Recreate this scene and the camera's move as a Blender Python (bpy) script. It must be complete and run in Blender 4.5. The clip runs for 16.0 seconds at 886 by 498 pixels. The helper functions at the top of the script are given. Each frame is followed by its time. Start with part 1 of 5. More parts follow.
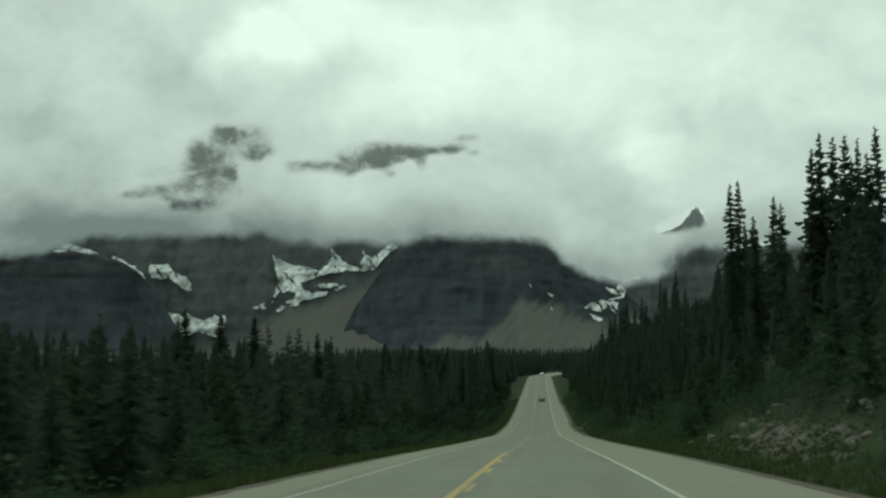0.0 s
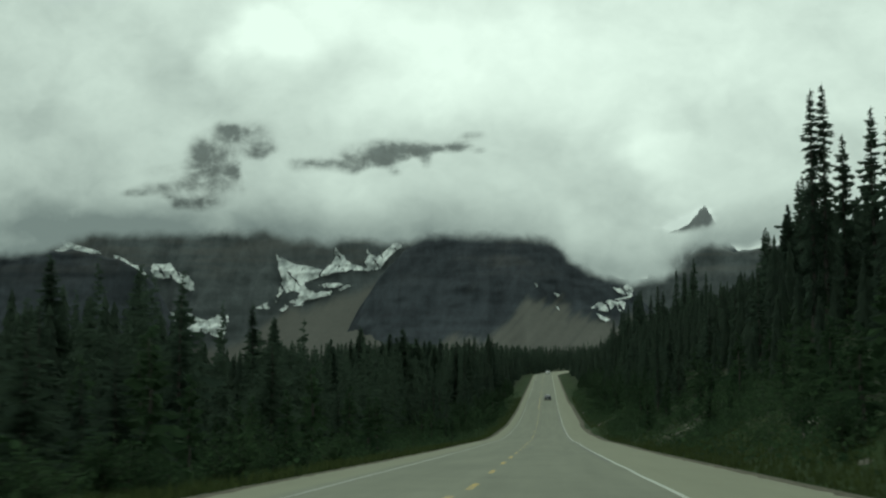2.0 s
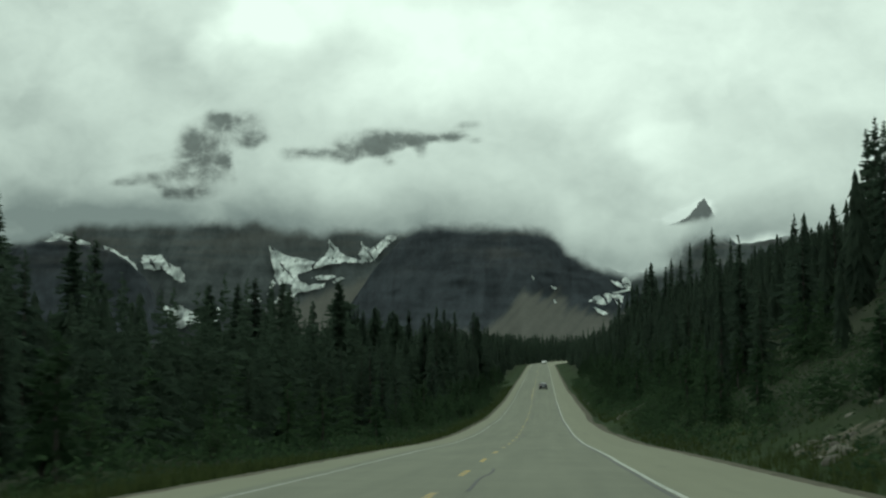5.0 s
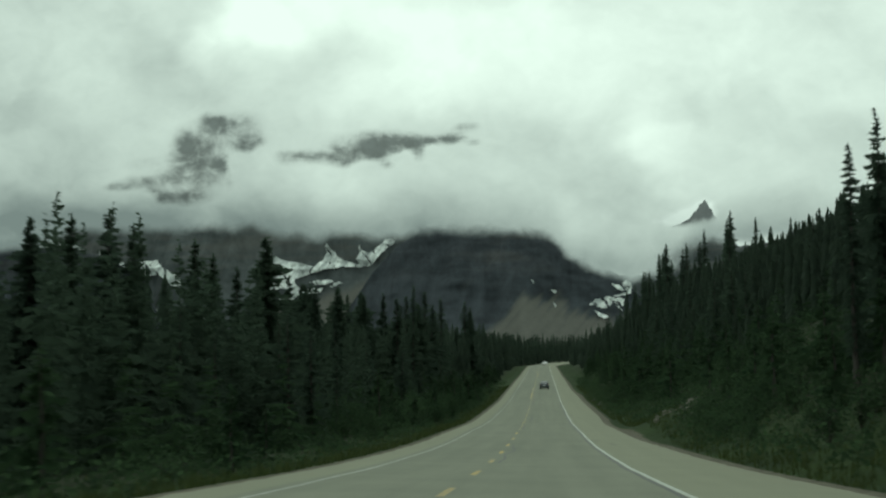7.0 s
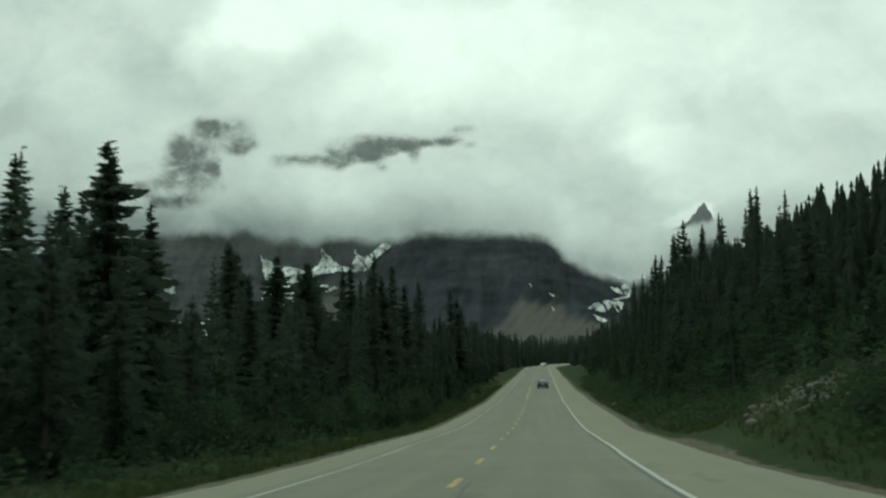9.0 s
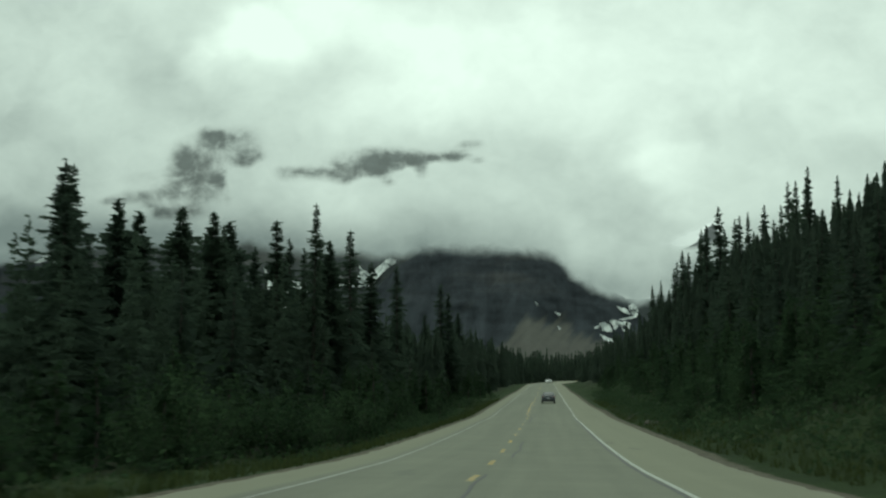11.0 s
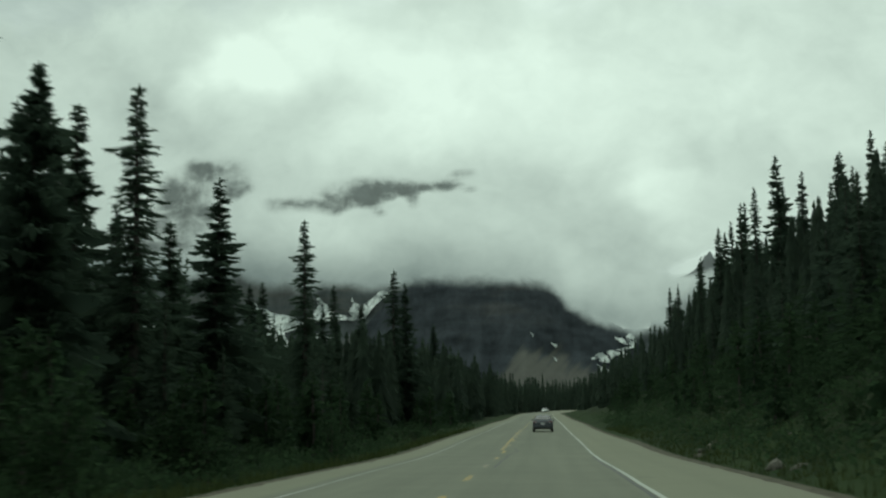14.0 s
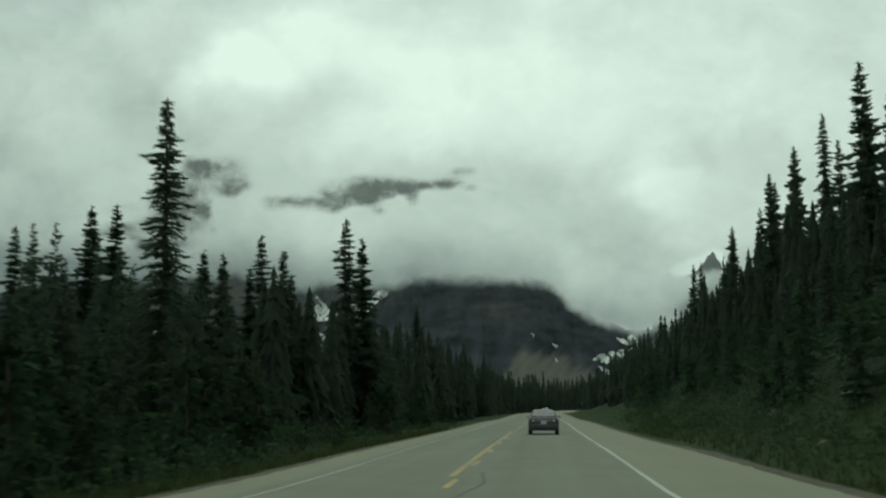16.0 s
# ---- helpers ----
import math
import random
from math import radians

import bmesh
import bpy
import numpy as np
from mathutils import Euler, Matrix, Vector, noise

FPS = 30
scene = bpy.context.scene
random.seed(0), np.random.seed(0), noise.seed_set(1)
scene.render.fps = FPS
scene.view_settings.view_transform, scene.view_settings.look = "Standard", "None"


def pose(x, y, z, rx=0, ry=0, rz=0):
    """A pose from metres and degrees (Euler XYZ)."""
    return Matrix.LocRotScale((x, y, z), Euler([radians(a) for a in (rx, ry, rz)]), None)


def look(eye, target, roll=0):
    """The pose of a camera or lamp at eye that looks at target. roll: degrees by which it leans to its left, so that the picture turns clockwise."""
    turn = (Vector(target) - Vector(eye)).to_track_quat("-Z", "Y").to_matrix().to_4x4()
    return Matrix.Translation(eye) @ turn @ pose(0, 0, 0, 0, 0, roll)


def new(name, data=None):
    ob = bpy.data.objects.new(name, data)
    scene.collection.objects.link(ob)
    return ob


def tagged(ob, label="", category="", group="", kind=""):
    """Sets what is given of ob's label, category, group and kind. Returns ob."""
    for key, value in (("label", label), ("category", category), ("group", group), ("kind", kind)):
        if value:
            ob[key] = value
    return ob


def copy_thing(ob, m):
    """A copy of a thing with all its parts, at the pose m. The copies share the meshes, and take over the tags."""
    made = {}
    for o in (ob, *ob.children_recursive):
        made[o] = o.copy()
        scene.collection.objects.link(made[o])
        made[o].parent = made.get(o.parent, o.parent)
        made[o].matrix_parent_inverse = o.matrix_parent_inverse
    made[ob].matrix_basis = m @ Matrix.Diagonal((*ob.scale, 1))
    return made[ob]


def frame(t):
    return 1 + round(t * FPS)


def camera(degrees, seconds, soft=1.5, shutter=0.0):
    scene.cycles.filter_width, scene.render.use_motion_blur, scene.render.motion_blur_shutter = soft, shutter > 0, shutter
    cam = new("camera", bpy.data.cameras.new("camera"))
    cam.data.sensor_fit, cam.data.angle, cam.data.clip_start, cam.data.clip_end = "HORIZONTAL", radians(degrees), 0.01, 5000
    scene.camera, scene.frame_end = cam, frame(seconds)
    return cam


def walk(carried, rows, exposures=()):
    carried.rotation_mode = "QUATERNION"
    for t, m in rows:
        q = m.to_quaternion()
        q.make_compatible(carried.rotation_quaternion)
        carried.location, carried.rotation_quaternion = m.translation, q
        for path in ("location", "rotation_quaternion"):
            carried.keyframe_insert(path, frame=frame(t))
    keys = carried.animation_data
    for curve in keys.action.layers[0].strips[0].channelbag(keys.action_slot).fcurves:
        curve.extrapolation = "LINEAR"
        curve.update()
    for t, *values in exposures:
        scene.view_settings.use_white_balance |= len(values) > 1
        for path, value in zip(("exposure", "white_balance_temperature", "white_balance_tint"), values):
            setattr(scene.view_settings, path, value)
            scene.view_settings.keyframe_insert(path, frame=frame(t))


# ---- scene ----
# the car's way down the valley road: seconds, x, y, z, yaw, pitch, roll
DRIVE = [
    (0.0, -0.463, 0.00, 1.454, 4.372, 5.077, 0.213),
    (0.5, -0.393, 9.97, 0.933, 4.587, 4.976, 0.386),
    (1.0, -0.333, 19.88, 0.397, 4.678, 4.987, -0.488),
    (1.5, -0.313, 29.73, -0.109, 4.712, 5.038, 0.259),
    (2.0, -0.356, 39.53, -0.549, 4.652, 5.135, 0.159),
    (2.5, -0.403, 49.26, -0.986, 4.602, 5.162, 0.594),
    (3.0, -0.421, 58.95, -1.452, 4.549, 5.180, 0.306),
    (3.5, -0.366, 68.59, -1.960, 4.542, 5.046, 0.330),
    (4.0, -0.175, 78.18, -2.540, 4.519, 4.867, -0.042),
    (4.5, -0.090, 87.72, -3.086, 4.514, 4.880, -0.046),
    (5.0, -0.111, 97.23, -3.598, 4.500, 4.909, -0.034),
    (5.5, -0.186, 106.70, -4.085, 4.484, 4.944, -0.016),
    (6.0, -0.263, 116.13, -4.563, 4.470, 4.973, -0.001),
    (6.5, -0.292, 125.52, -5.043, 4.464, 4.985, 0.002),
    (7.0, -0.246, 134.89, -5.529, 4.509, 5.161, 0.290),
    (7.5, -0.237, 144.23, -5.992, 4.529, 5.295, 0.225),
    (8.0, -0.345, 153.54, -6.415, 4.488, 5.324, 0.326),
    (8.5, -0.311, 162.83, -6.852, 4.421, 5.365, 0.041),
    (9.0, -0.234, 172.10, -7.277, 4.438, 5.432, 0.596),
    (9.5, -0.231, 181.36, -7.650, 4.461, 5.527, 0.477),
    (10.0, -0.267, 190.60, -7.978, 4.518, 5.754, 0.188),
    (10.5, -0.320, 199.82, -8.277, 4.586, 6.025, -0.160),
    (11.0, -0.366, 209.04, -8.563, 4.642, 6.252, -0.452),
    (11.5, -0.384, 218.25, -8.852, 4.666, 6.347, -0.572),
    (12.0, -0.372, 227.46, -9.143, 4.770, 6.433, -0.224),
    (12.5, -0.345, 236.67, -9.341, 4.728, 6.794, -0.456),
    (13.0, -0.300, 245.87, -9.491, 4.681, 7.218, -0.090),
    (13.5, -0.188, 255.08, -9.555, 4.553, 7.529, -0.107),
    (14.0, -0.025, 264.30, -9.634, 4.507, 7.800, 0.308),
    (14.5, 0.034, 273.53, -9.707, 4.464, 7.919, 0.372),
    (15.0, -0.017, 282.77, -9.822, 4.468, 7.932, -0.033),
    (15.5, -0.085, 292.02, -9.867, 4.460, 7.850, -0.068),
    (16.0, -0.064, 301.29, -9.859, 4.527, 7.855, 0.088),
]
cam = camera(38.58, 16.0, soft=2.3, shutter=0.5)
walk(cam, [(t, pose(x, y, z, 90 + p, r, w)) for t, x, y, z, w, p, r in DRIVE],
     exposures=[(0.0, -0.06, 6450, -9), (6.5, 0.04, 6450, -9), (11.5, 0.0, 6450, -10), (13.5, -0.12, 6450, -10), (16.0, -0.16, 6450, -10)])

# ---------------------------------------------------------------- light
rng = random.Random(7)

sun_data = bpy.data.lights.new("sun", "SUN")
sun_data.energy, sun_data.angle, sun_data.color = 0.5, radians(60), (1.0, 0.98, 0.95)
sun = new("sun", sun_data)
sun.matrix_world = look((0, 200, 300), (40, 120, 0))

world = bpy.data.worlds.new("overcast_sky")
scene.world = world
world.use_nodes = True


class Nodes:
    """A few short ways to put a node tree together."""

    def __init__(self, tree):
        self.tree = tree
        tree.nodes.clear()

    def put(self, kind, settings=None, **inputs):
        n = self.tree.nodes.new(kind)
        s = settings or {}
        if "operation" in s:
            n.operation = s["operation"]
        if "use_clamp" in s:
            n.use_clamp = s["use_clamp"]
        if "data_type" in s:
            n.data_type = s["data_type"]
        if "blend_type" in s:
            n.blend_type = s["blend_type"]
        if "interpolation_type" in s:
            n.interpolation_type = s["interpolation_type"]
        if "attribute_name" in s:
            n.attribute_name = s["attribute_name"]
        for key, value in inputs.items():
            self.into(n, key.replace("_", " "), value)
        return n

    def into(self, n, key, value):
        socket = n.inputs[int(key[1:])] if key[0] == "i" and key[1:].isdigit() else n.inputs[key]
        if isinstance(value, bpy.types.NodeSocket):
            self.tree.links.new(value, socket)
        else:
            socket.default_value = value

    def math(self, op, a, b=0.0, c=0.0, clamp=False):
        return self.put("ShaderNodeMath", {"operation": op, "use_clamp": clamp}, i0=a, i1=b, i2=c).outputs[0]

    def span(self, v, a, b, c=0.0, d=1.0, smooth=True):
        return self.put("ShaderNodeMapRange", {"interpolation_type": "SMOOTHSTEP" if smooth else "LINEAR"},
                        i0=v, i1=a, i2=b, i3=c, i4=d).outputs[0]

    def noise(self, vec, scale, detail=5.0, rough=0.55, warp=0.0):
        return self.put("ShaderNodeTexNoise", None, Vector=vec, Scale=scale, Detail=detail, Roughness=rough, Distortion=warp).outputs[0]

    def mix(self, f, a, b):
        n = self.put("ShaderNodeMix", {"data_type": "RGBA"}, i0=f)
        self.into(n, "i6", a)
        self.into(n, "i7", b)
        return n.outputs[2]

    def stretch(self, vec, sx, sy, sz, ox=0.0, oy=0.0, oz=0.0):
        return self.put("ShaderNodeMapping", None, Vector=vec, Scale=(sx, sy, sz), Location=(ox, oy, oz)).outputs[0]

    def turn(self, vec, degrees):
        return self.put("ShaderNodeMapping", None, Vector=vec, Rotation=(0.0, radians(degrees), 0.0)).outputs[0]

    def dot(self, vec, x, y, z):
        return self.put("ShaderNodeVectorMath", {"operation": "DOT_PRODUCT"}, i0=vec, i1=(x, y, z)).outputs["Value"]


def sky_nodes():
    n = Nodes(world.node_tree)
    way = n.put("ShaderNodeTexCoord").outputs["Generated"]
    air = n.put("ShaderNodeTexSky")
    air.sky_type, air.sun_disc, air.sun_elevation, air.sun_rotation = "NISHITA", False, radians(48), radians(20)
    clear = air.outputs[0]
    dim = n.put("ShaderNodeMix", {"data_type": "RGBA", "blend_type": "MULTIPLY"}, i0=1.0, i6=clear, i7=(0.1, 0.1, 0.1, 1)).outputs[2]
    # sheets of stratus drawn out sideways, thicker low down and away to the left
    flat = n.stretch(way, 1.0, 1.0, 2.1, 0.35, 0.0, 0.1)
    big = n.noise(flat, 3.2, 3.0, 0.5, 0.3)
    mid = n.noise(flat, 8.5, 6.0, 0.55, 0.5)
    fine = n.noise(flat, 26.0, 5.0, 0.6, 0.4)
    sum_ = n.math("MULTIPLY_ADD", big, 0.5, n.math("MULTIPLY_ADD", mid, 0.38, n.math("MULTIPLY", fine, 0.12)))
    lum = n.span(sum_, 0.36, 0.64, 0.50, 1.0)
    bright = n.span(n.dot(way, -0.13, 0.958, 0.255), 0.965, 1.0, 0.0, 0.22)
    dull = n.span(n.dot(way, -0.36, 0.91, 0.20), 0.955, 1.0, 0.0, 0.20)
    height = n.put("ShaderNodeSeparateXYZ", None, i0=way).outputs[2]
    low = n.span(height, 0.20, 0.06, 0.0, 0.26)
    lum = n.math("SUBTRACT", n.math("SUBTRACT", n.math("ADD", lum, bright), dull), low)
    col = n.mix(lum, (0.30, 0.34, 0.34, 1), (0.93, 1.0, 0.96, 1))
    col = n.mix(0.94, dim, col)
    bg = n.put("ShaderNodeBackground", None, Color=col, Strength=1.0)
    out = n.put("ShaderNodeOutputWorld")
    world.node_tree.links.new(bg.outputs[0], out.inputs[0])


sky_nodes()


# ---------------------------------------------------------------- materials
def material(name, build):
    m = bpy.data.materials.new(name)
    m.use_nodes = True
    n = Nodes(m.node_tree)
    shader, bump = build(n)
    out = n.put("ShaderNodeOutputMaterial")
    m.node_tree.links.new(shader, out.inputs[0])
    return m


def surface(n, colour, rough=0.8, metal=0.0, bump=None, strength=0.4, distance=0.05, specular=0.3):
    p = n.put("ShaderNodeBsdfPrincipled", None, Base_Color=colour, Roughness=rough, Metallic=metal)
    p.inputs["Specular IOR Level"].default_value = specular
    if bump is not None:
        b = n.put("ShaderNodeBump", None, Strength=strength, Distance=distance, Height=bump)
        m = b.outputs[0]
        n.into(p, "Normal", m)
    return p.outputs[0], None


def obj_coords(n):
    return n.put("ShaderNodeTexCoord").outputs["Object"]


def place_coords(n):
    return n.put("ShaderNodeNewGeometry").outputs["Position"]


def chance(n):
    return n.put("ShaderNodeObjectInfo").outputs["Random"]


def island(n):
    return n.put("ShaderNodeNewGeometry").outputs["Random Per Island"]


def plain(name, colour, rough=0.6, metal=0.0, spread=0.15, scale=6.0, specular=0.4):
    def build(n):
        v = obj_coords(n)
        f = n.math("MULTIPLY_ADD", n.noise(v, scale), 0.7, n.math("MULTIPLY", n.noise(v, scale * 7), 0.3))
        low = tuple(c * (1 - spread) for c in colour) + (1,)
        high = tuple(min(1, c * (1 + spread)) for c in colour) + (1,)
        return surface(n, n.mix(f, low, high), rough, metal, f, 0.1, 0.01, specular)
    return material(name, build)


def asphalt_build(n):
    v = place_coords(n)
    grain = n.noise(v, 55.0, 3.0, 0.7)
    blotch = n.noise(v, 0.35, 5.0, 0.6)
    along = n.noise(n.stretch(v, 1.6, 0.03, 1.0), 1.0, 4.0, 0.55)
    wheel = n.noise(n.stretch(v, 0.7, 0.008, 1.0, 0.4), 1.0, 2.0, 0.5)
    f = n.math("MULTIPLY_ADD", grain, 0.3, n.math("MULTIPLY_ADD", blotch, 0.25, n.math("MULTIPLY_ADD", along, 0.25, n.math("MULTIPLY", wheel, 0.2))))
    col = n.mix(n.span(f, 0.3, 0.7), (0.116, 0.122, 0.092, 1), (0.182, 0.190, 0.142, 1))
    side = n.put("ShaderNodeSeparateXYZ", None, i0=v).outputs[0]
    verge = n.math("ADD", n.span(n.math("ADD", side, n.math("MULTIPLY", blotch, 0.3)), 2.25, 2.55), n.span(side, -5.5, -5.75))
    col = n.mix(n.math("MULTIPLY", verge, 0.5), col, (0.205, 0.208, 0.138, 1))
    patch = n.span(n.noise(n.stretch(v, 0.55, 0.12, 1.0, 3.0, 8.0), 1.0, 3.0, 0.6), 0.66, 0.74)
    col = n.mix(n.math("MULTIPLY", patch, 0.35), col, (0.075, 0.077, 0.07, 1))
    return surface(n, col, 0.82, 0.0, grain, 0.3, 0.004, 0.25)


def paint_build(colour, wear):
    def build(n):
        v = place_coords(n)
        f = n.noise(v, 9.0, 6.0, 0.7)
        g = n.noise(v, 60.0, 3.0, 0.6)
        old = n.noise(v, 0.06, 2.0, 0.5)
        f = n.math("MULTIPLY_ADD", old, 0.5, n.math("SUBTRACT", f, 0.25))
        worn = n.span(n.math("MULTIPLY_ADD", f, 0.7, n.math("MULTIPLY", g, 0.3)), wear, wear + 0.12)
        col = n.mix(worn, colour, (0.15, 0.155, 0.135, 1))
        return surface(n, col, 0.65, 0.0, g, 0.2, 0.003, 0.3)
    return build


def ground_build(n):
    v = place_coords(n)
    big = n.noise(v, 0.11, 5.0, 0.6)
    mid = n.noise(v, 0.9, 5.0, 0.6)
    fine = n.noise(v, 7.0, 4.0, 0.7)
    f = n.math("MULTIPLY_ADD", big, 0.45, n.math("MULTIPLY_ADD", mid, 0.35, n.math("MULTIPLY", fine, 0.2)))
    grass = n.mix(n.span(f, 0.35, 0.65), (0.013, 0.024, 0.008, 1), (0.028, 0.046, 0.014, 1))
    moss = n.mix(n.span(f, 0.35, 0.65), (0.015, 0.019, 0.011, 1), (0.030, 0.037, 0.020, 1))
    verge = n.put("ShaderNodeAttribute", {"attribute_name": "verge"}).outputs["Fac"]
    green = n.mix(verge, moss, grass)
    dry = n.mix(fine, (0.055, 0.05, 0.033, 1), (0.10, 0.092, 0.062, 1))
    # gravel shed from the road's edge, and bare scree on the cut banks
    bare = n.put("ShaderNodeAttribute", {"attribute_name": "bare"}).outputs["Fac"]
    cover = n.span(n.math("ADD", bare, n.math("MULTIPLY_ADD", mid, 0.9, -0.45)), 0.4, 0.62)
    stones = n.put("ShaderNodeTexVoronoi", None, Vector=v, Scale=5.0).outputs["Color"]
    tone = n.put("ShaderNodeSeparateColor", None, i0=stones).outputs[0]
    rubble = n.mix(tone, (0.06, 0.056, 0.046, 1), (0.16, 0.148, 0.122, 1))
    dry = n.mix(0.55, dry, rubble)
    return surface(n, n.mix(cover, green, dry), 0.95, 0.0, n.math("MULTIPLY_ADD", fine, 0.6, mid), 0.6, 0.12, 0.1)


def needles_build(low, high):
    def build(n):
        r, isl, v = chance(n), island(n), place_coords(n)
        f = n.math("MULTIPLY_ADD", isl, 0.45, n.math("MULTIPLY_ADD", r, 0.35, n.math("MULTIPLY", n.noise(v, 0.8), 0.25)))
        col = n.mix(n.span(f, 0.2, 0.85), low, high)
        face = surface(n, col, 0.75, 0.0, None, specular=0.15)[0]
        through_leaf = n.put("ShaderNodeBsdfTranslucent", None, Color=col).outputs[0]
        return n.put("ShaderNodeMixShader", None, i0=0.68, i1=face, i2=through_leaf).outputs[0], None
    return build


def bark_build(n):
    v = obj_coords(n)
    f = n.noise(n.stretch(v, 6.0, 6.0, 1.2), 2.0, 5.0, 0.65)
    return surface(n, n.mix(f, (0.035, 0.032, 0.029, 1), (0.09, 0.083, 0.075, 1)), 0.95, 0.0, f, 0.8, 0.03, 0.1)


def stone_build(n):
    v, r = obj_coords(n), chance(n)
    f = n.noise(v, 2.2, 6.0, 0.65)
    g = n.noise(v, 14.0, 4.0, 0.6)
    tone = n.math("MULTIPLY_ADD", f, 0.6, n.math("MULTIPLY_ADD", g, 0.2, n.math("MULTIPLY", r, 0.35)))
    col = n.mix(n.span(tone, 0.25, 0.95), (0.065, 0.061, 0.05, 1), (0.21, 0.198, 0.17, 1))
    moss = n.span(n.noise(v, 0.9, 4.0, 0.6), 0.58, 0.7)
    return surface(n, n.mix(n.math("MULTIPLY", moss, 0.6), col, (0.06, 0.07, 0.035, 1)), 0.9, 0.0, n.math("ADD", f, g), 0.7, 0.08, 0.2)


def rock_face_build(tint, tilt=0.0, streaky=1.0):
    def build(n):
        v = place_coords(n)
        layers = n.noise(n.stretch(v, 0.0025, 0.0025, 0.05), 1.0, 5.0, 0.6, 0.35)
        gully = n.noise(n.stretch(v, 0.026, 0.012, 0.007), 1.0, 6.0, 0.62, 0.5)
        grain = n.noise(v, 0.06, 7.0, 0.68)
        broad = n.noise(n.stretch(v, 0.0035, 0.002, 0.007), 1.0, 3.0, 0.5, 0.6)
        f = n.math("MULTIPLY_ADD", layers, 0.20, n.math("MULTIPLY_ADD", gully, 0.30, n.math("MULTIPLY_ADD", grain, 0.28, n.math("MULTIPLY", broad, 0.22))))
        low = tuple(0.048 * c for c in tint) + (1,)
        high = tuple(0.092 * c for c in tint) + (1,)
        rock = n.mix(n.span(f, 0.36, 0.64), low, high)
        # rusty bands in the upper cliffs
        height = n.put("ShaderNodeSeparateXYZ", None, i0=v).outputs[2]
        rust = n.math("MULTIPLY", n.math("MULTIPLY", n.span(height, 190.0, 280.0), n.span(height, 470.0, 380.0)), n.span(n.math("MULTIPLY_ADD", layers, 0.5, n.math("MULTIPLY", broad, 0.5)), 0.46, 0.62))
        rock = n.mix(n.math("MULTIPLY", rust, 0.34), rock, (0.098, 0.086, 0.072, 1))
        scree = n.put("ShaderNodeAttribute", {"attribute_name": "scree"}).outputs["Fac"]
        streak = n.noise(n.stretch(n.turn(v, tilt), 0.034, 0.0, 0.004), 1.0, 5.0, 0.6, 0.3)
        amount = n.span(n.math("MULTIPLY_ADD", scree, 1.0, n.math("MULTIPLY_ADD", streak, 2.0 * streaky, -1.0 * streaky)), 0.25, 0.85)
        fan = n.mix(n.math("MULTIPLY_ADD", n.math("MULTIPLY_ADD", n.math("SUBTRACT", streak, 0.5), 1.2 * streaky, 0.5), 0.6, n.math("MULTIPLY", grain, 0.4)), (0.060, 0.062, 0.057, 1), (0.146, 0.143, 0.128, 1))
        return surface(n, n.mix(amount, rock, fan), 0.95, 0.0, f, 0.45, 9.0, 0.1)
    return build


def snow_build(n):
    v = place_coords(n)
    f = n.noise(n.stretch(n.turn(v, -38), 0.06, 0.02, 0.012), 1.0, 5.0, 0.65)
    return surface(n, n.mix(n.span(f, 0.35, 0.62), (0.40, 0.43, 0.43, 1), (0.82, 0.85, 0.83, 1)), 0.7, 0.0, f, 0.5, 4.0, 0.2)


def cloud_build(n):
    v = place_coords(n)
    cover = n.put("ShaderNodeAttribute", {"attribute_name": "cover"}).outputs["Fac"]
    gap = n.put("ShaderNodeAttribute", {"attribute_name": "gap"}).outputs["Fac"]
    tone = n.put("ShaderNodeAttribute", {"attribute_name": "tone"}).outputs["Fac"]
    flat = n.stretch(v, 1.0, 0.5, 1.3)
    big = n.noise(flat, 0.0046, 3.0, 0.5, 0.25)
    puff = n.noise(flat, 0.019, 5.0, 0.58, 0.4)
    curl = n.noise(flat, 0.04, 3.0, 0.5, 0.4)
    wisp = n.math("MULTIPLY_ADD", big, 0.5, n.math("MULTIPLY", puff, 0.5))
    base = n.span(n.math("ADD", cover, n.math("MULTIPLY_ADD", wisp, 1.6, -0.8)), 0.05, 0.95)
    # rents in the cloud: soft veils with curled edges, never quite clear
    ragged = n.math("MULTIPLY_ADD", puff, 1.1, n.math("MULTIPLY_ADD", curl, 0.5, -0.8))
    rent = n.math("MULTIPLY", gap, n.math("MULTIPLY_ADD", ragged, 1.7, 1.0))
    rent = n.span(n.math("MULTIPLY_ADD", ragged, 0.6, rent), 0.0, 3.0)
    rent = n.math("MULTIPLY", rent, n.span(gap, 0.0, 0.5))
    alpha = n.math("MULTIPLY", base, n.math("MULTIPLY_ADD", rent, -0.82, 1.0))
    broad = n.noise(n.stretch(v, 1.0, 0.3, 1.25, 90.0), 0.0034, 4.0, 0.5, 0.4)
    lum = n.math("ADD", n.math("ADD", tone, n.math("MULTIPLY_ADD", puff, 0.16, -0.08)), n.math("MULTIPLY_ADD", broad, 0.55, -0.275))
    col = n.mix(lum, (0.20, 0.235, 0.235, 1), (0.92, 1.0, 0.955, 1))
    glow = n.put("ShaderNodeEmission", None, Color=col, Strength=1.0).outputs[0]
    clear = n.put("ShaderNodeBsdfTransparent").outputs[0]
    return n.put("ShaderNodeMixShader", None, i0=alpha, i1=clear, i2=glow).outputs[0], None


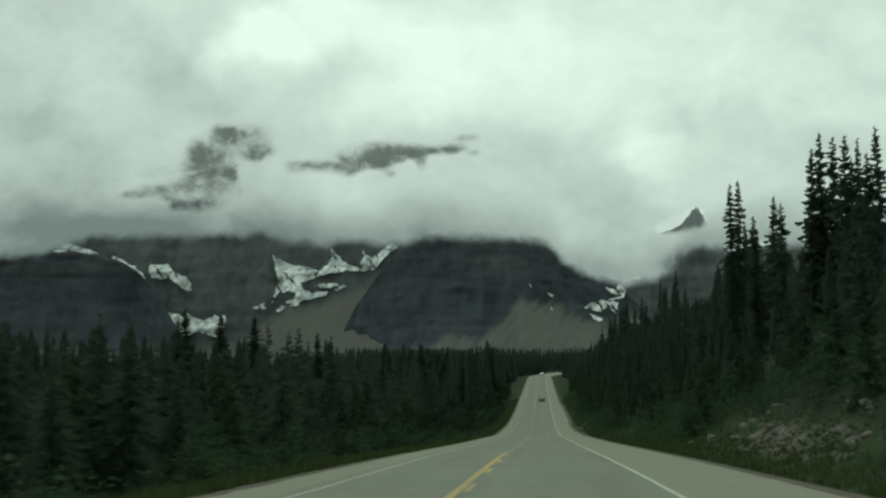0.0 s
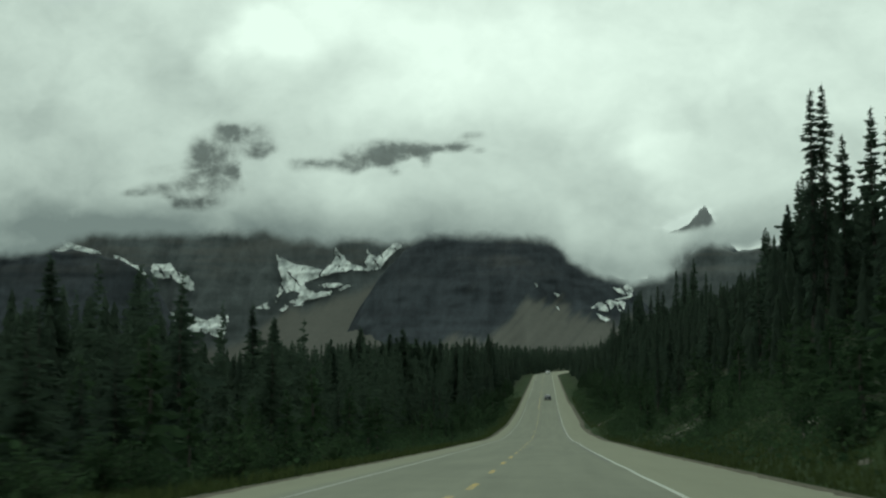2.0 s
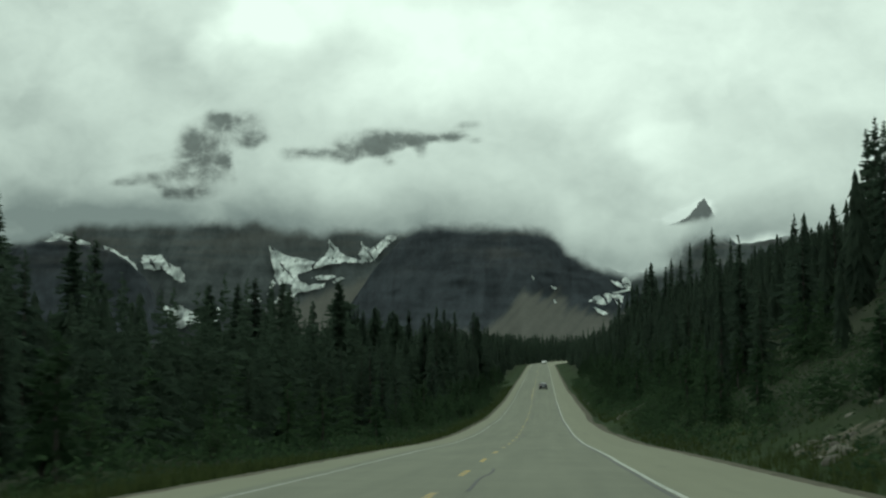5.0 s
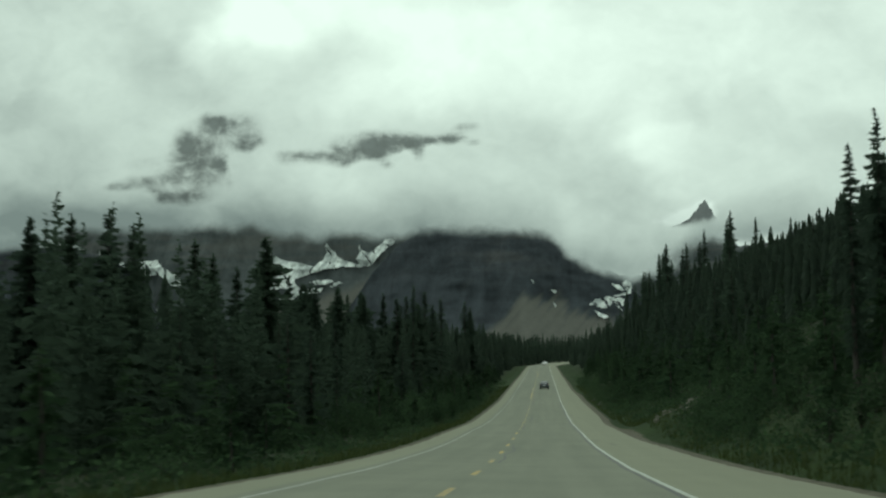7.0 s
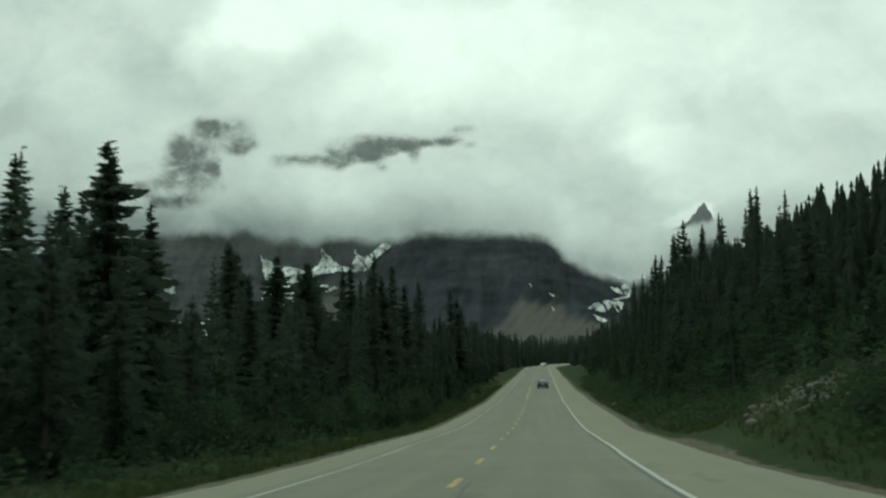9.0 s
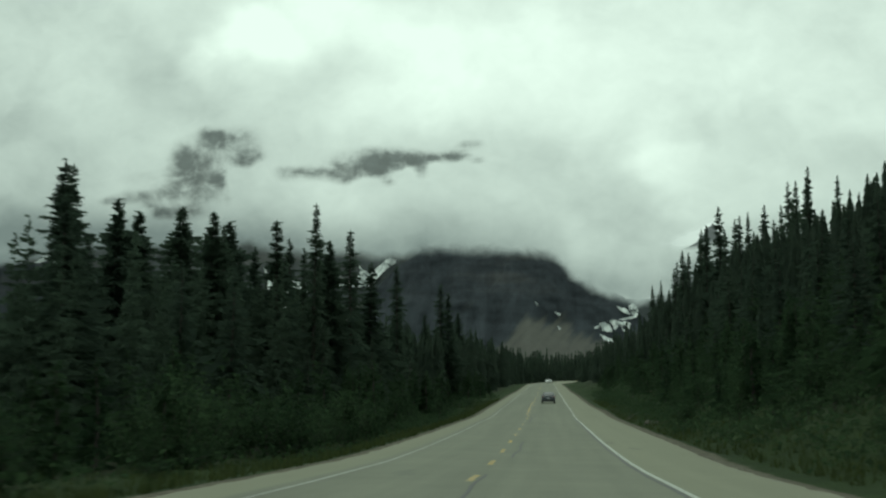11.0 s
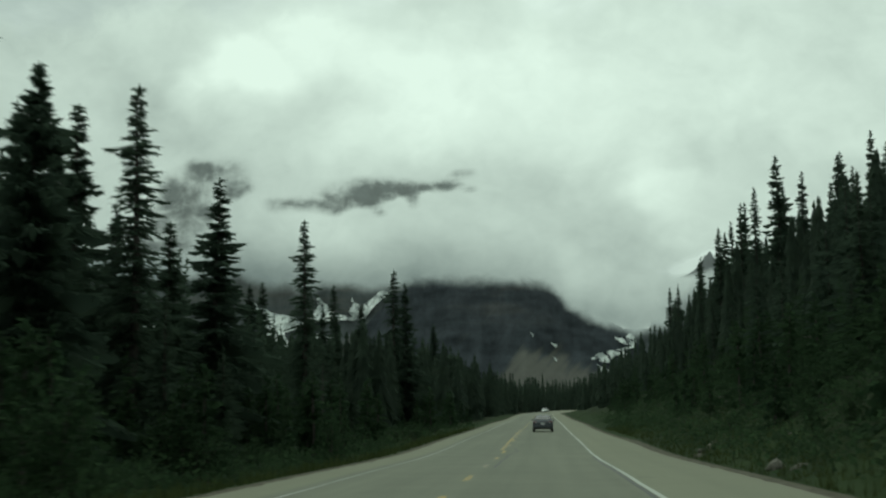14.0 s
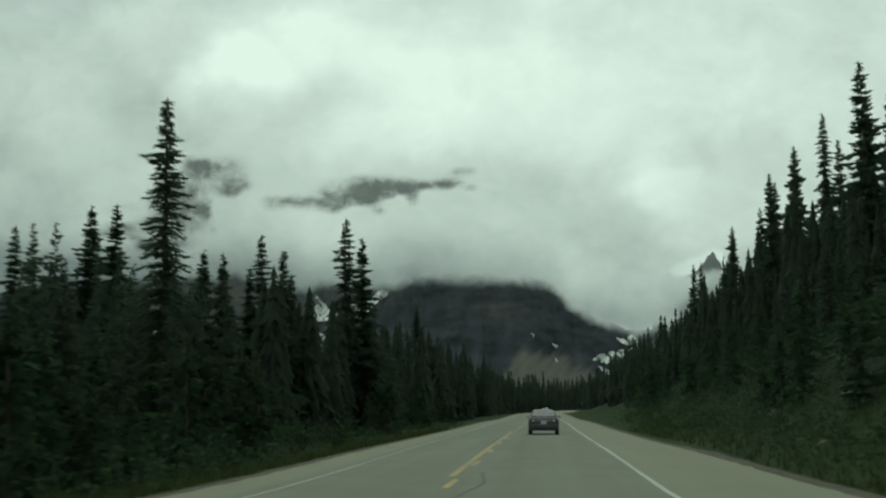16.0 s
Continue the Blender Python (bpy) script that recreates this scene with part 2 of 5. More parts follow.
ASPHALT = material("weathered_asphalt", asphalt_build)
WHITE_PAINT = material("white_road_paint", paint_build((0.38, 0.395, 0.35, 1), 0.52))
YELLOW_PAINT = material("yellow_road_paint", paint_build((0.40, 0.28, 0.055, 1), 0.47))
FADED_PAINT = material("faded_white_paint", paint_build((0.31, 0.32, 0.29, 1), 0.46))
TAR = plain("tar_seal", (0.035, 0.035, 0.033), 0.6)
GROUND = material("grass_and_gravel", ground_build)
NEEDLES = material("spruce_needles", needles_build((0.046, 0.067, 0.050, 1), (0.064, 0.092, 0.063, 1)))
YOUNG = material("young_spruce_needles", needles_build((0.030, 0.054, 0.029, 1), (0.048, 0.080, 0.040, 1)))
LEAVES = material("willow_leaves", needles_build((0.025, 0.046, 0.023, 1), (0.050, 0.082, 0.039, 1)))
BLADES = material("grass_blades", needles_build((0.026, 0.042, 0.014, 1), (0.065, 0.082, 0.03, 1)))
BARK = material("grey_bark", bark_build)
DEAD = plain("weathered_dead_wood", (0.075, 0.072, 0.066), 0.95, 0.0, 0.4, 4.0, 0.1)
STONE = material("limestone", stone_build)
# the blue in both cliff tints puts distance haze into the rock colour
CLIFF = material("dark_layered_cliff", rock_face_build((0.70, 0.80, 0.92), -40, 1.0))
PALE_CLIFF = material("pale_layered_cliff", rock_face_build((1.16, 1.30, 1.34), -20, 0.35))
SNOW = material("old_snow", snow_build)
CLOUD = material("stratus_cloud", cloud_build)


# ---------------------------------------------------------------- shape of the land
ROAD_Y = [-120, -60, 0, 25, 50, 75, 100, 125, 150, 175, 200, 225, 250, 275, 300, 325, 350, 375, 400, 425, 450, 475, 500, 550, 600, 650, 700, 760, 900, 1400, 2800]
ROAD_Z = [4.5, 2.6, 0.02, -1.15, -2.37, -3.66, -4.96, -6.22, -7.44, -8.69, -9.63, -10.25, -10.85, -11.04, -11.09, -11.12, -10.82, -10.54,
          -10.25, -9.90, -9.62, -9.4, -9.14, -8.41, -7.77, -7.22, -6.6, -5.2, -3.4, -3.0, -2.0]
RIGHT_LINE, LEFT_LINE, CENTRE_LINE = 2.22, -5.24, -2.02
RIGHT_EDGE, LEFT_EDGE = 4.9, -6.75
BEND_FROM, BEND_RADIUS = 672.0, 215.0


def clamp(v, a=0.0, b=1.0):
    return max(a, min(b, v))


def ease(v, a, b):
    s = clamp((v - a) / (b - a))
    return s * s * (3 - 2 * s)


def road_z(y):
    """Height of the road's surface, a smooth curve through the levels."""
    y = clamp(y, ROAD_Y[0], ROAD_Y[-1] - 1)
    i = max(k for k in range(len(ROAD_Y) - 1) if ROAD_Y[k] <= y)
    def slope(k):
        a, b = max(k - 1, 0), min(k + 1, len(ROAD_Y) - 1)
        return (ROAD_Z[b] - ROAD_Z[a]) / (ROAD_Y[b] - ROAD_Y[a])
    h = ROAD_Y[i + 1] - ROAD_Y[i]
    s = (y - ROAD_Y[i]) / h
    return ((2 * s**3 - 3 * s**2 + 1) * ROAD_Z[i] + (s**3 - 2 * s**2 + s) * h * slope(i)
            + (3 * s**2 - 2 * s**3) * ROAD_Z[i + 1] + (s**3 - s**2) * h * slope(i + 1))


def bend(y):
    """Sideways shift of the road where it turns right beyond the rise."""
    d = max(0.0, y - BEND_FROM)
    return d * d / (2 * BEND_RADIUS) if d < 120 else 33.5 + (d - 120) * 0.56


def wide(y):
    """How much wider the paved shoulder is on some stretches."""
    return 0.4 * (1 - ease(y, 190, 215)) + 0.45 * ease(y, 240, 270) * (1 - ease(y, 335, 370))


def n3(x, y, z=0.0):
    return noise.noise(Vector((x, y, z)))


def outcrop(y):
    """Where the bank beside the road is cut down to bare rubble."""
    return max(math.exp(-((y - 52) / 21) ** 2), math.exp(-((y - 220) / 13) ** 2), 0.95 * math.exp(-((y - 138) / 9) ** 2))


def hill(d, y):
    """Rise of the right-hand slope at d metres from the asphalt."""
    k = 1.0 - 0.62 * ease(y, 470, 720)
    steep = 0.612 + 0.10 * n3(y * 0.012, 3.1)
    crag = math.exp(-((y - 218) / 12) ** 2)
    foot = max(0.3, 1.5 + 0.6 * n3(y * 0.03, 7.7) - 1.2 * crag)
    r = max(0.0, d - foot)
    rise = (0.36 + 0.2 * crag) * min(r, 2.6) + (steep + (0.08 * outcrop(y) - 0.22 * crag) * (1 - ease(r, 7, 14))) * clamp(r - 2.6, 0, 18) + 0.36 * clamp(r - 20, 0, 60) + 0.26 * clamp(r - 80, 0, 160) + 0.05 * max(r - 240, 0)
    return k * rise


def land(x, y):
    zr = road_z(y)
    xs = x - bend(y)
    rough = 0.22 * n3(x * 0.35, y * 0.35) + 0.5 * n3(x * 0.07, y * 0.07, 2.0)
    right = RIGHT_EDGE + wide(y)
    if xs > right:
        d = xs - right
        ditch = -0.16 * ease(d, 0.2, 1.4)
        far = ease(y, 800, 1600)
        return zr + (ditch + hill(d, y)) * (1 - far) + rough * ease(d, 0.8, 4)
    if xs < LEFT_EDGE:
        d = LEFT_EDGE - xs
        drop = -0.5 * ease(d, 0.2, 3.0) - 0.5 * ease(d, 6, 20)
        return zr + drop + rough * ease(d, 0.8, 4)
    return zr - (0.16 if min(right - xs, xs - LEFT_EDGE) > 1.7 else 0.03)


def mesh_object(name, verts, faces, mat, parent=None, smooth=True):
    me = bpy.data.meshes.new(name)
    me.from_pydata(verts, [], faces)
    if smooth:
        me.polygons.foreach_set("use_smooth", [True] * len(me.polygons))
    me.materials.append(mat)
    me.update()
    ob = new(name, me)
    if parent is not None:
        ob.parent = parent
    return ob


def bm_object(name, bm, mat, parent=None, smooth=False):
    me = bpy.data.meshes.new(name)
    bm.normal_update()
    bm.to_mesh(me)
    bm.free()
    if smooth:
        me.polygons.foreach_set("use_smooth", [True] * len(me.polygons))
    me.materials.append(mat)
    ob = new(name, me)
    if parent is not None:
        ob.parent = parent
    return ob


def grid_faces(nx, ny):
    return [(j * nx + i, j * nx + i + 1, (j + 1) * nx + i + 1, (j + 1) * nx + i) for j in range(ny - 1) for i in range(nx - 1)]


def build_ground():
    xs = [-2600, -1800, -1200, -800, -560, -400, -300, -220, -160, -120, -90, -70, -56, -46, -38, -32, -27, -23]
    x = -20.0
    while x < 40:
        xs.append(x)
        x += 0.8 if -12 < x < 16 else 1.8
    xs += [43, 47, 52, 58, 66, 76, 90, 110, 140, 190, 260, 360, 520, 800, 1200, 1800, 2600]
    ys, y = [-2600, -1300, -700, -400, -260, -170, -130], -110.0
    while y < 460:
        ys.append(y)
        y += 2.5
    while y < 980:
        ys.append(y)
        y += 7.0
    ys += [1000, 1060, 1150, 1300, 1500, 1800, 2200, 2700, 3300, 4200]
    verts, bare, verge = [], [], []
    for y in ys:
        for x in xs:
            px = x + (bend(y) if y < 1000 else bend(1000))
            verts.append((px, y, land(px, y) if y < 1000 else road_z(y) + 3 * n3(x * .004, y * .004)))
            dr, dl = x - RIGHT_EDGE - wide(y), LEFT_EDGE - x
            edge = max(0.95 * (1 - ease(dr, 0.2, 1.3)) if dr > -2 else 0, 0.8 * (1 - ease(dl, 0.05, 0.9)) if dl > -2 else 0)
            cut = outcrop(y) * ease(dr, 1.6, 2.8) * (1 - ease(dr, 4.6, 6.8)) if dr > 0 else 0
            bare.append(max(edge, 0.56 * cut))
            verge.append(1 - ease(max(dr, dl), 3.5, 8.0) if y < 800 else 0.0)
    ob = mesh_object("ground", verts, grid_faces(len(xs), len(ys)), GROUND)
    at = ob.data.attributes.new("bare", "FLOAT", "POINT")
    at.data.foreach_set("value", bare)
    at = ob.data.attributes.new("verge", "FLOAT", "POINT")
    at.data.foreach_set("value", verge)
    return tagged(ob, "mossy dark green forest floor with gravel road verges", "ground", kind="structure")


def strip(name, x0, x1, y0, y1, lift, mat, parent=None, step=2.5, wander=0.0, ragged=0.0):
    """A ribbon that lies on the road between two sideways places, with a turned-down rim."""
    n = max(2, int((y1 - y0) / step) + 1)
    verts, faces = [], []
    for i in range(n):
        y = y0 + (y1 - y0) * i / (n - 1)
        w = wander * n3(y * 0.16, x0 * 3.0)
        l, r = (ragged * n3(y * 0.9, x0), ragged * n3(y * 0.9, x1 + 5)) if ragged else (0, 0)
        b, z = bend(y), road_z(y) + lift
        if ragged:
            r += wide(y)
        verts += [(x0 + b + w - 0.012 + l, y, z - 0.3 if ragged else z - 0.004), (x0 + b + w + l, y, z), (x1 + b + w + r, y, z), (x1 + b + w + 0.012 + r, y, z - 0.3 if ragged else z - 0.004)]
    for i in range(n - 1):
        for k in range(3):
            a = i * 4 + k
            faces.append((a, a + 1, a + 5, a + 4))
    return mesh_object(name, verts, faces, mat, parent, smooth=False)


def build_road():
    road = strip("road", LEFT_EDGE, RIGHT_EDGE, -160, 800, 0.0, ASPHALT, step=1.0, ragged=0.16)
    tagged(road, "two-lane grey asphalt road with painted lines", "road", kind="structure")
    strip("edge_line", RIGHT_LINE - 0.05, RIGHT_LINE + 0.05, -110, 790, 0.006, WHITE_PAINT, road, wander=0.05)
    strip("edge_line", LEFT_LINE - 0.04, LEFT_LINE + 0.04, -110, 790, 0.006, FADED_PAINT, road, wander=0.05)
    strip("centre_line", CENTRE_LINE - 0.27, CENTRE_LINE - 0.12, -110, 64, 0.006, YELLOW_PAINT, road)
    strip("centre_line", CENTRE_LINE - 0.28, CENTRE_LINE - 0.13, 331, 386, 0.006, YELLOW_PAINT, road)
    first = 66.4 - 18 * 10.0
    for k in range(90):
        y = first + 10.0 * k
        strip("lane_dash", CENTRE_LINE - 0.065, CENTRE_LINE + 0.065, y, y + 3.2, 0.006, YELLOW_PAINT, road)
    # tarred joint inside the right-hand line and wandering sealed cracks
    strip("tar_joint", RIGHT_LINE - 0.19, RIGHT_LINE - 0.11, 90, 320, 0.005, TAR, road, wander=0.07)
    for y0, y1, x in ((176, 198, -1.66), (252, 268, -1.5), (306, 333, -1.56), (226, 240, -1.8), (120, 131, -1.5)):
        strip("sealed_crack", x - 0.03, x + 0.03, y0, y1, 0.008, TAR, road, step=0.6, wander=0.28)
    return road


build_ground()
build_road()


# ---------------------------------------------------------------- mountains
def along(pairs, x):
    if x <= pairs[0][0]:
        return pairs[0][1]
    for (a, p), (b, q) in zip(pairs, pairs[1:]):
        if x <= b:
            return p + (q - p) * (x - a) / (b - a)
    return pairs[-1][1]


def fractal(x, y, z, octaves=4):
    return noise.fractal(Vector((x, y, z)), 0.9, 2.1, octaves)


class Mountain:
    """A wall of layered rock: how far back its face lies at each place and height."""

    def __init__(self, distance, crest, foot, seed, relief=1.0, bulge=0.0, centre=0.0, lean=0.5):
        self.distance, self.crest, self.foot, self.seed = distance, crest, foot, seed
        self.relief, self.bulge, self.centre, self.lean = relief, bulge, centre, lean

    def face(self, x, z):
        s = self.seed
        scree = ease(along(self.foot, x) + 22 * fractal(x * 0.012, s, z * 0.004) - z, -45, 60)
        back = self.lean * (z - 250) - scree * 0.9 * (along(self.foot, x) - z)
        gully = 55 * fractal(x * 0.0075, s * 2, z * 0.0016) + 24 * fractal(x * 0.026, s * 3, z * 0.006)
        ledge = 1.6 * math.sin(z * 0.21 + 9 * fractal(x * 0.004, s, z * 0.006)) + 9 * fractal(x * 0.008, s, z * 0.03, 4)
        return self.distance + back + self.relief * (gully + ledge) * (1 - 0.85 * scree) + self.bulge * ((x - self.centre) / 300) ** 2, scree

    def build(self, name, label, mat, x0, x1, step, rows, base=-40):
        nx = int((x1 - x0) / step) + 1
        verts, scree = [], []
        for j in range(rows + 3):
            for i in range(nx):
                x = x0 + step * i
                top = along(self.crest, x) + 10 * self.relief * fractal(x * 0.02, self.seed, 9.0)
                s = min(j, rows) / rows
                z = base + (top - base) * s
                y, sc = self.face(x, z)
                if j > rows:
                    y, z = y + 260 * (j - rows), z - (z - base) * 0.5 * (j - rows)
                verts.append((x, y, z))
                scree.append(sc)
        ob = mesh_object(name, verts, grid_faces(nx, rows + 3), mat)
        at = ob.data.attributes.new("scree", "FLOAT", "POINT")
        at.data.foreach_set("value", scree)
        return tagged(ob, label, "mountain", kind="structure")

    def snow(self, outline, seed, label, step=5.0, ragged=11.0):
        """A snowfield with ragged edges that clings to the face inside an outline."""
        us, vs = [p[0] for p in outline], [p[1] for p in outline]
        x0, z0 = min(us) - 8, min(vs) - 8
        nx, nz = int((max(us) + 8 - x0) / step) + 1, int((max(vs) + 8 - z0) / step) + 1
        def inside(x, z):
            x += ragged * (fractal(x * 0.035, seed, z * 0.03) + 0.5 * fractal(x * 0.14, seed, z * 0.12))
            z += ragged * (0.8 * fractal(x * 0.03, seed + 5, z * 0.05) + 0.5 * fractal(x * 0.16, seed + 5, z * 0.12))
            hit = False
            if fractal((0.78 * x + 0.62 * z) * 0.11, seed, (0.62 * x - 0.78 * z) * 0.014) > 0.42:
                return False
            for (ax, az), (bx, bz) in zip(outline, outline[1:] + outline[:1]):
                if (az > z) != (bz > z) and x < (bx - ax) * (z - az) / (bz - az) + ax:
                    hit = not hit
            return hit
        verts, faces, index = [], [], {}
        def vert(i, j):
            if (i, j) not in index:
                x, z = x0 + step * i, z0 + step * j
                index[i, j] = len(verts)
                verts.append((x, self.face(x, z)[0] - 7 - 2 * fractal(x * .04, seed, z * .04), z))
            return index[i, j]
        for j in range(nz):
            for i in range(nx):
                if inside(x0 + step * (i + .5), z0 + step * (j + .5)):
                    faces.append((vert(i, j), vert(i + 1, j), vert(i + 1, j + 1), vert(i, j + 1)))
        ob = mesh_object("snowfield", verts, faces, SNOW)
        return tagged(ob, label, "snow", group="snowfields on the mountains", kind="structure")


massif = Mountain(3600, [(-2600, 430), (-2177, 460), (-1535, 640), (-1213, 860), (-1004, 1000), (-860, 1020), (-731, 1000), (-570, 960), (-410, 930), (-185, 900), (-60, 850), (40, 620), (100, 400), (150, 220)],
                  [(-2600, 30), (-1000, 40), (-880, 62), (-807, 96), (-740, 145), (-629, 180), (-553, 207), (-506, 230), (-300, 240)], 1.3, 1.0)
massif.build("mountain_massif", "grey layered cliffs rising into low cloud", PALE_CLIFF, -2500, 150, 12, 72)
shoulder = Mountain(3320, [(-2600, 360), (-1700, 345), (-1407, 300), (-1250, 303), (-1112, 270), (-1024, 205), (-980, 125), (-950, 50), (-930, 10)],
                    [(-2600, 30), (-900, 30)], 4.1, 0.7)
shoulder.build("mountain_shoulder", "dark rock shoulder below the cloud", CLIFF, -2500, -935, 12, 44)
dome = Mountain(3400, [(-575, 0), (-539, 62), (-501, 153), (-448, 236), (-380, 309), (-300, 372), (-160, 410), (-20, 375), (40, 322), (60, 290), (114, 251), (205, 213), (232, 180), (300, 120), (420, 60)],
                [(-600, 10), (-380, 30), (-310, 48), (-250, 62), (-200, 84), (-165, 78), (-128, 98), (-100, 112), (-76, 140), (-48, 180), (-23, 166), (14, 138), (51, 146), (95, 120), (139, 112), (214, 118)], 7.7, 0.8, 30, -100)
dome.build("mountain_dome", "dark domed mountain with pale scree fans", CLIFF, -575, 420, 9, 56)
saddle = Mountain(3700, [(100, 240), (220, 236), (303, 238), (345, 249), (378, 279), (412, 309), (447, 333), (479, 344), (511, 331), (545, 312), (650, 330), (900, 400), (1500, 360), (2600, 380)], [(100, 120), (2600, 120)], 2.9, 0.8)
saddle.build("mountain_saddle", "rounded grey ridge behind the forested slope", PALE_CLIFF, 100, 2500, 13, 36)
horn = Mountain(3950, [(327, 372), (371, 392), (395, 402), (420, 413), (435, 426), (450, 433), (462, 449), (474, 455), (483, 472), (490, 474), (498, 488), (504, 481), (510, 466), (518, 459), (523, 440), (532, 430), (537, 414), (553, 395), (573, 360), (595, 335)], [(200, 60), (800, 60)], 5.5, 0.55, lean=0.3)
horn.build("mountain_horn", "small rock horn showing through the cloud", CLIFF, 327, 595, 2, 60)


massif.snow([(-778, 319), (-752, 299), (-716, 283), (-668, 273), (-634, 264), (-638, 241), (-661, 234), (-681, 225), (-671, 209), (-650, 198), (-666, 184), (-682, 171), (-723, 171), (-691, 179), (-688, 196), (-714, 204), (-734, 196), (-746, 211), (-755, 223), (-753, 244), (-765, 275)], 3.7, "old streaked snowfield lying below the cliffs", 2.2, 4.0)
massif.snow([(-723, 171), (-682, 173), (-660, 193), (-631, 199), (-601, 202), (-605, 192), (-628, 184), (-665, 176), (-693, 164)], 7.4, "old snow lying in a gully of the cliffs", 2.2, 3.0)
massif.snow([(-598, 330), (-588, 313), (-569, 299), (-548, 282), (-523, 271), (-493, 268), (-501, 263), (-532, 262), (-562, 259), (-593, 254), (-620, 243), (-634, 243), (-631, 263), (-606, 277), (-599, 299)], 11.1, "old streaked snowfield lying below the cliffs", 2.2, 4.0)
massif.snow([(-410, 346), (-435, 339), (-460, 318), (-489, 298), (-511, 296), (-512, 274), (-494, 265), (-469, 271), (-457, 287), (-435, 313), (-413, 334)], 14.8, "old snow lying in a gully of the cliffs", 2.2, 3.0)
massif.snow([(-510, 325), (-497, 308), (-481, 304), (-499, 284), (-513, 281), (-508, 301)], 18.5, "old snow lying in a gully of the cliffs", 2.2, 3.0)
massif.snow([(-641, 215), (-619, 223), (-579, 225), (-568, 217), (-591, 210), (-616, 210)], 22.2, "old snow lying in a gully of the cliffs", 2.2, 3.0)
massif.snow([(-750, 150), (-731, 164), (-718, 157), (-736, 144)], 25.9, "old snow lying in a gully of the cliffs", 2.2, 3.0)
massif.snow([(-712, 158), (-685, 168), (-678, 161)], 29.6, "old snow lying in a gully of the cliffs", 2.2, 3.0)
massif.snow([(-581, 206), (-555, 220), (-545, 215), (-571, 202)], 33.3, "old snow lying in a gully of the cliffs", 2.2, 3.0)
massif.snow([(-755, 219), (-742, 205), (-757, 182), (-765, 169), (-759, 194)], 37.0, "old snow lying in a gully of the cliffs", 2.2, 3.0)
massif.snow([(-811, 154), (-789, 164), (-772, 169), (-771, 151), (-791, 150)], 40.7, "old snow lying in a gully of the cliffs", 2.2, 3.0)
massif.snow([(-1443, 368), (-1418, 360), (-1373, 348), (-1303, 328), (-1290, 317), (-1349, 327), (-1405, 338), (-1431, 331), (-1449, 335), (-1427, 348)], 44.4, "old snow lying in a gully of the cliffs", 2.2, 3.0)
massif.snow([(-1251, 315), (-1214, 303), (-1191, 285), (-1178, 282), (-1148, 259), (-1138, 239), (-1149, 236), (-1163, 254), (-1189, 268), (-1214, 277), (-1234, 295)], 48.1, "old snow lying in a gully of the cliffs", 2.2, 3.0)
massif.snow([(-1132, 287), (-1084, 287), (-1072, 274), (-1032, 253), (-1012, 249), (-994, 224), (-991, 207), (-1024, 210), (-1035, 224), (-1068, 242), (-1096, 243), (-1121, 249), (-1131, 264)], 51.8, "old streaked snowfield lying below the cliffs", 2.2, 4.0)
massif.snow([(-1065, 146), (-1022, 136), (-994, 140), (-967, 127), (-939, 116), (-917, 136), (-883, 132), (-881, 120), (-889, 91), (-893, 59), (-907, 71), (-952, 88), (-981, 76), (-1019, 80), (-1037, 92), (-1065, 126)], 55.5, "old streaked snowfield lying below the cliffs", 2.2, 4.0)
dome.snow([(115, 141), (135, 155), (161, 162), (183, 158), (195, 160), (206, 155), (200, 125), (189, 133), (179, 150), (171, 137), (156, 129), (141, 133), (130, 137)], 59.2, "old snow lying in a gully of the cliffs", 1.6, 3.4)
dome.snow([(130, 126), (144, 120), (165, 110), (154, 104), (140, 113)], 62.9, "old snow lying in a gully of the cliffs", 1.6, 3.4)
dome.snow([(174, 194), (200, 193), (217, 209), (228, 191), (227, 175), (203, 176), (188, 183)], 66.6, "old snow lying in a gully of the cliffs", 1.6, 3.4)
dome.snow([(178, 163), (206, 172), (227, 174), (223, 168), (195, 161)], 70.3, "old snow lying in a gully of the cliffs", 1.6, 3.4)
dome.snow([(-31, 209), (-20, 201), (-24, 196)], 74.0, "old snow lying in a gully of the cliffs", 1.6, 3.4)
dome.snow([(23, 182), (35, 177), (31, 169)], 77.7, "old snow lying in a gully of the cliffs", 1.6, 3.4)
dome.snow([(27, 145), (34, 137), (28, 134)], 81.4, "old snow lying in a gully of the cliffs", 1.6, 3.4)


# ---------------------------------------------------------------- low cloud before the mountains
def soft_spot(x, z, cx, cz, rx, rz):
    u, v = (x - cx) / rx, (z - cz) / rz
    return math.exp(-(u * u + v * v)) if u * u + v * v < 12 else 0.0


BANK_BASE = [(-2200, 240), (-1310, 258), (-1210, 279), (-1140, 305), (-900, 312), (-690, 307), (-540, 279), (-350, 284), (-250, 300), (-80, 294), (20, 284),
             (60, 232), (140, 192), (200, 180), (270, 190), (330, 215), (385, 268), (450, 262), (600, 272), (2200, 330)]


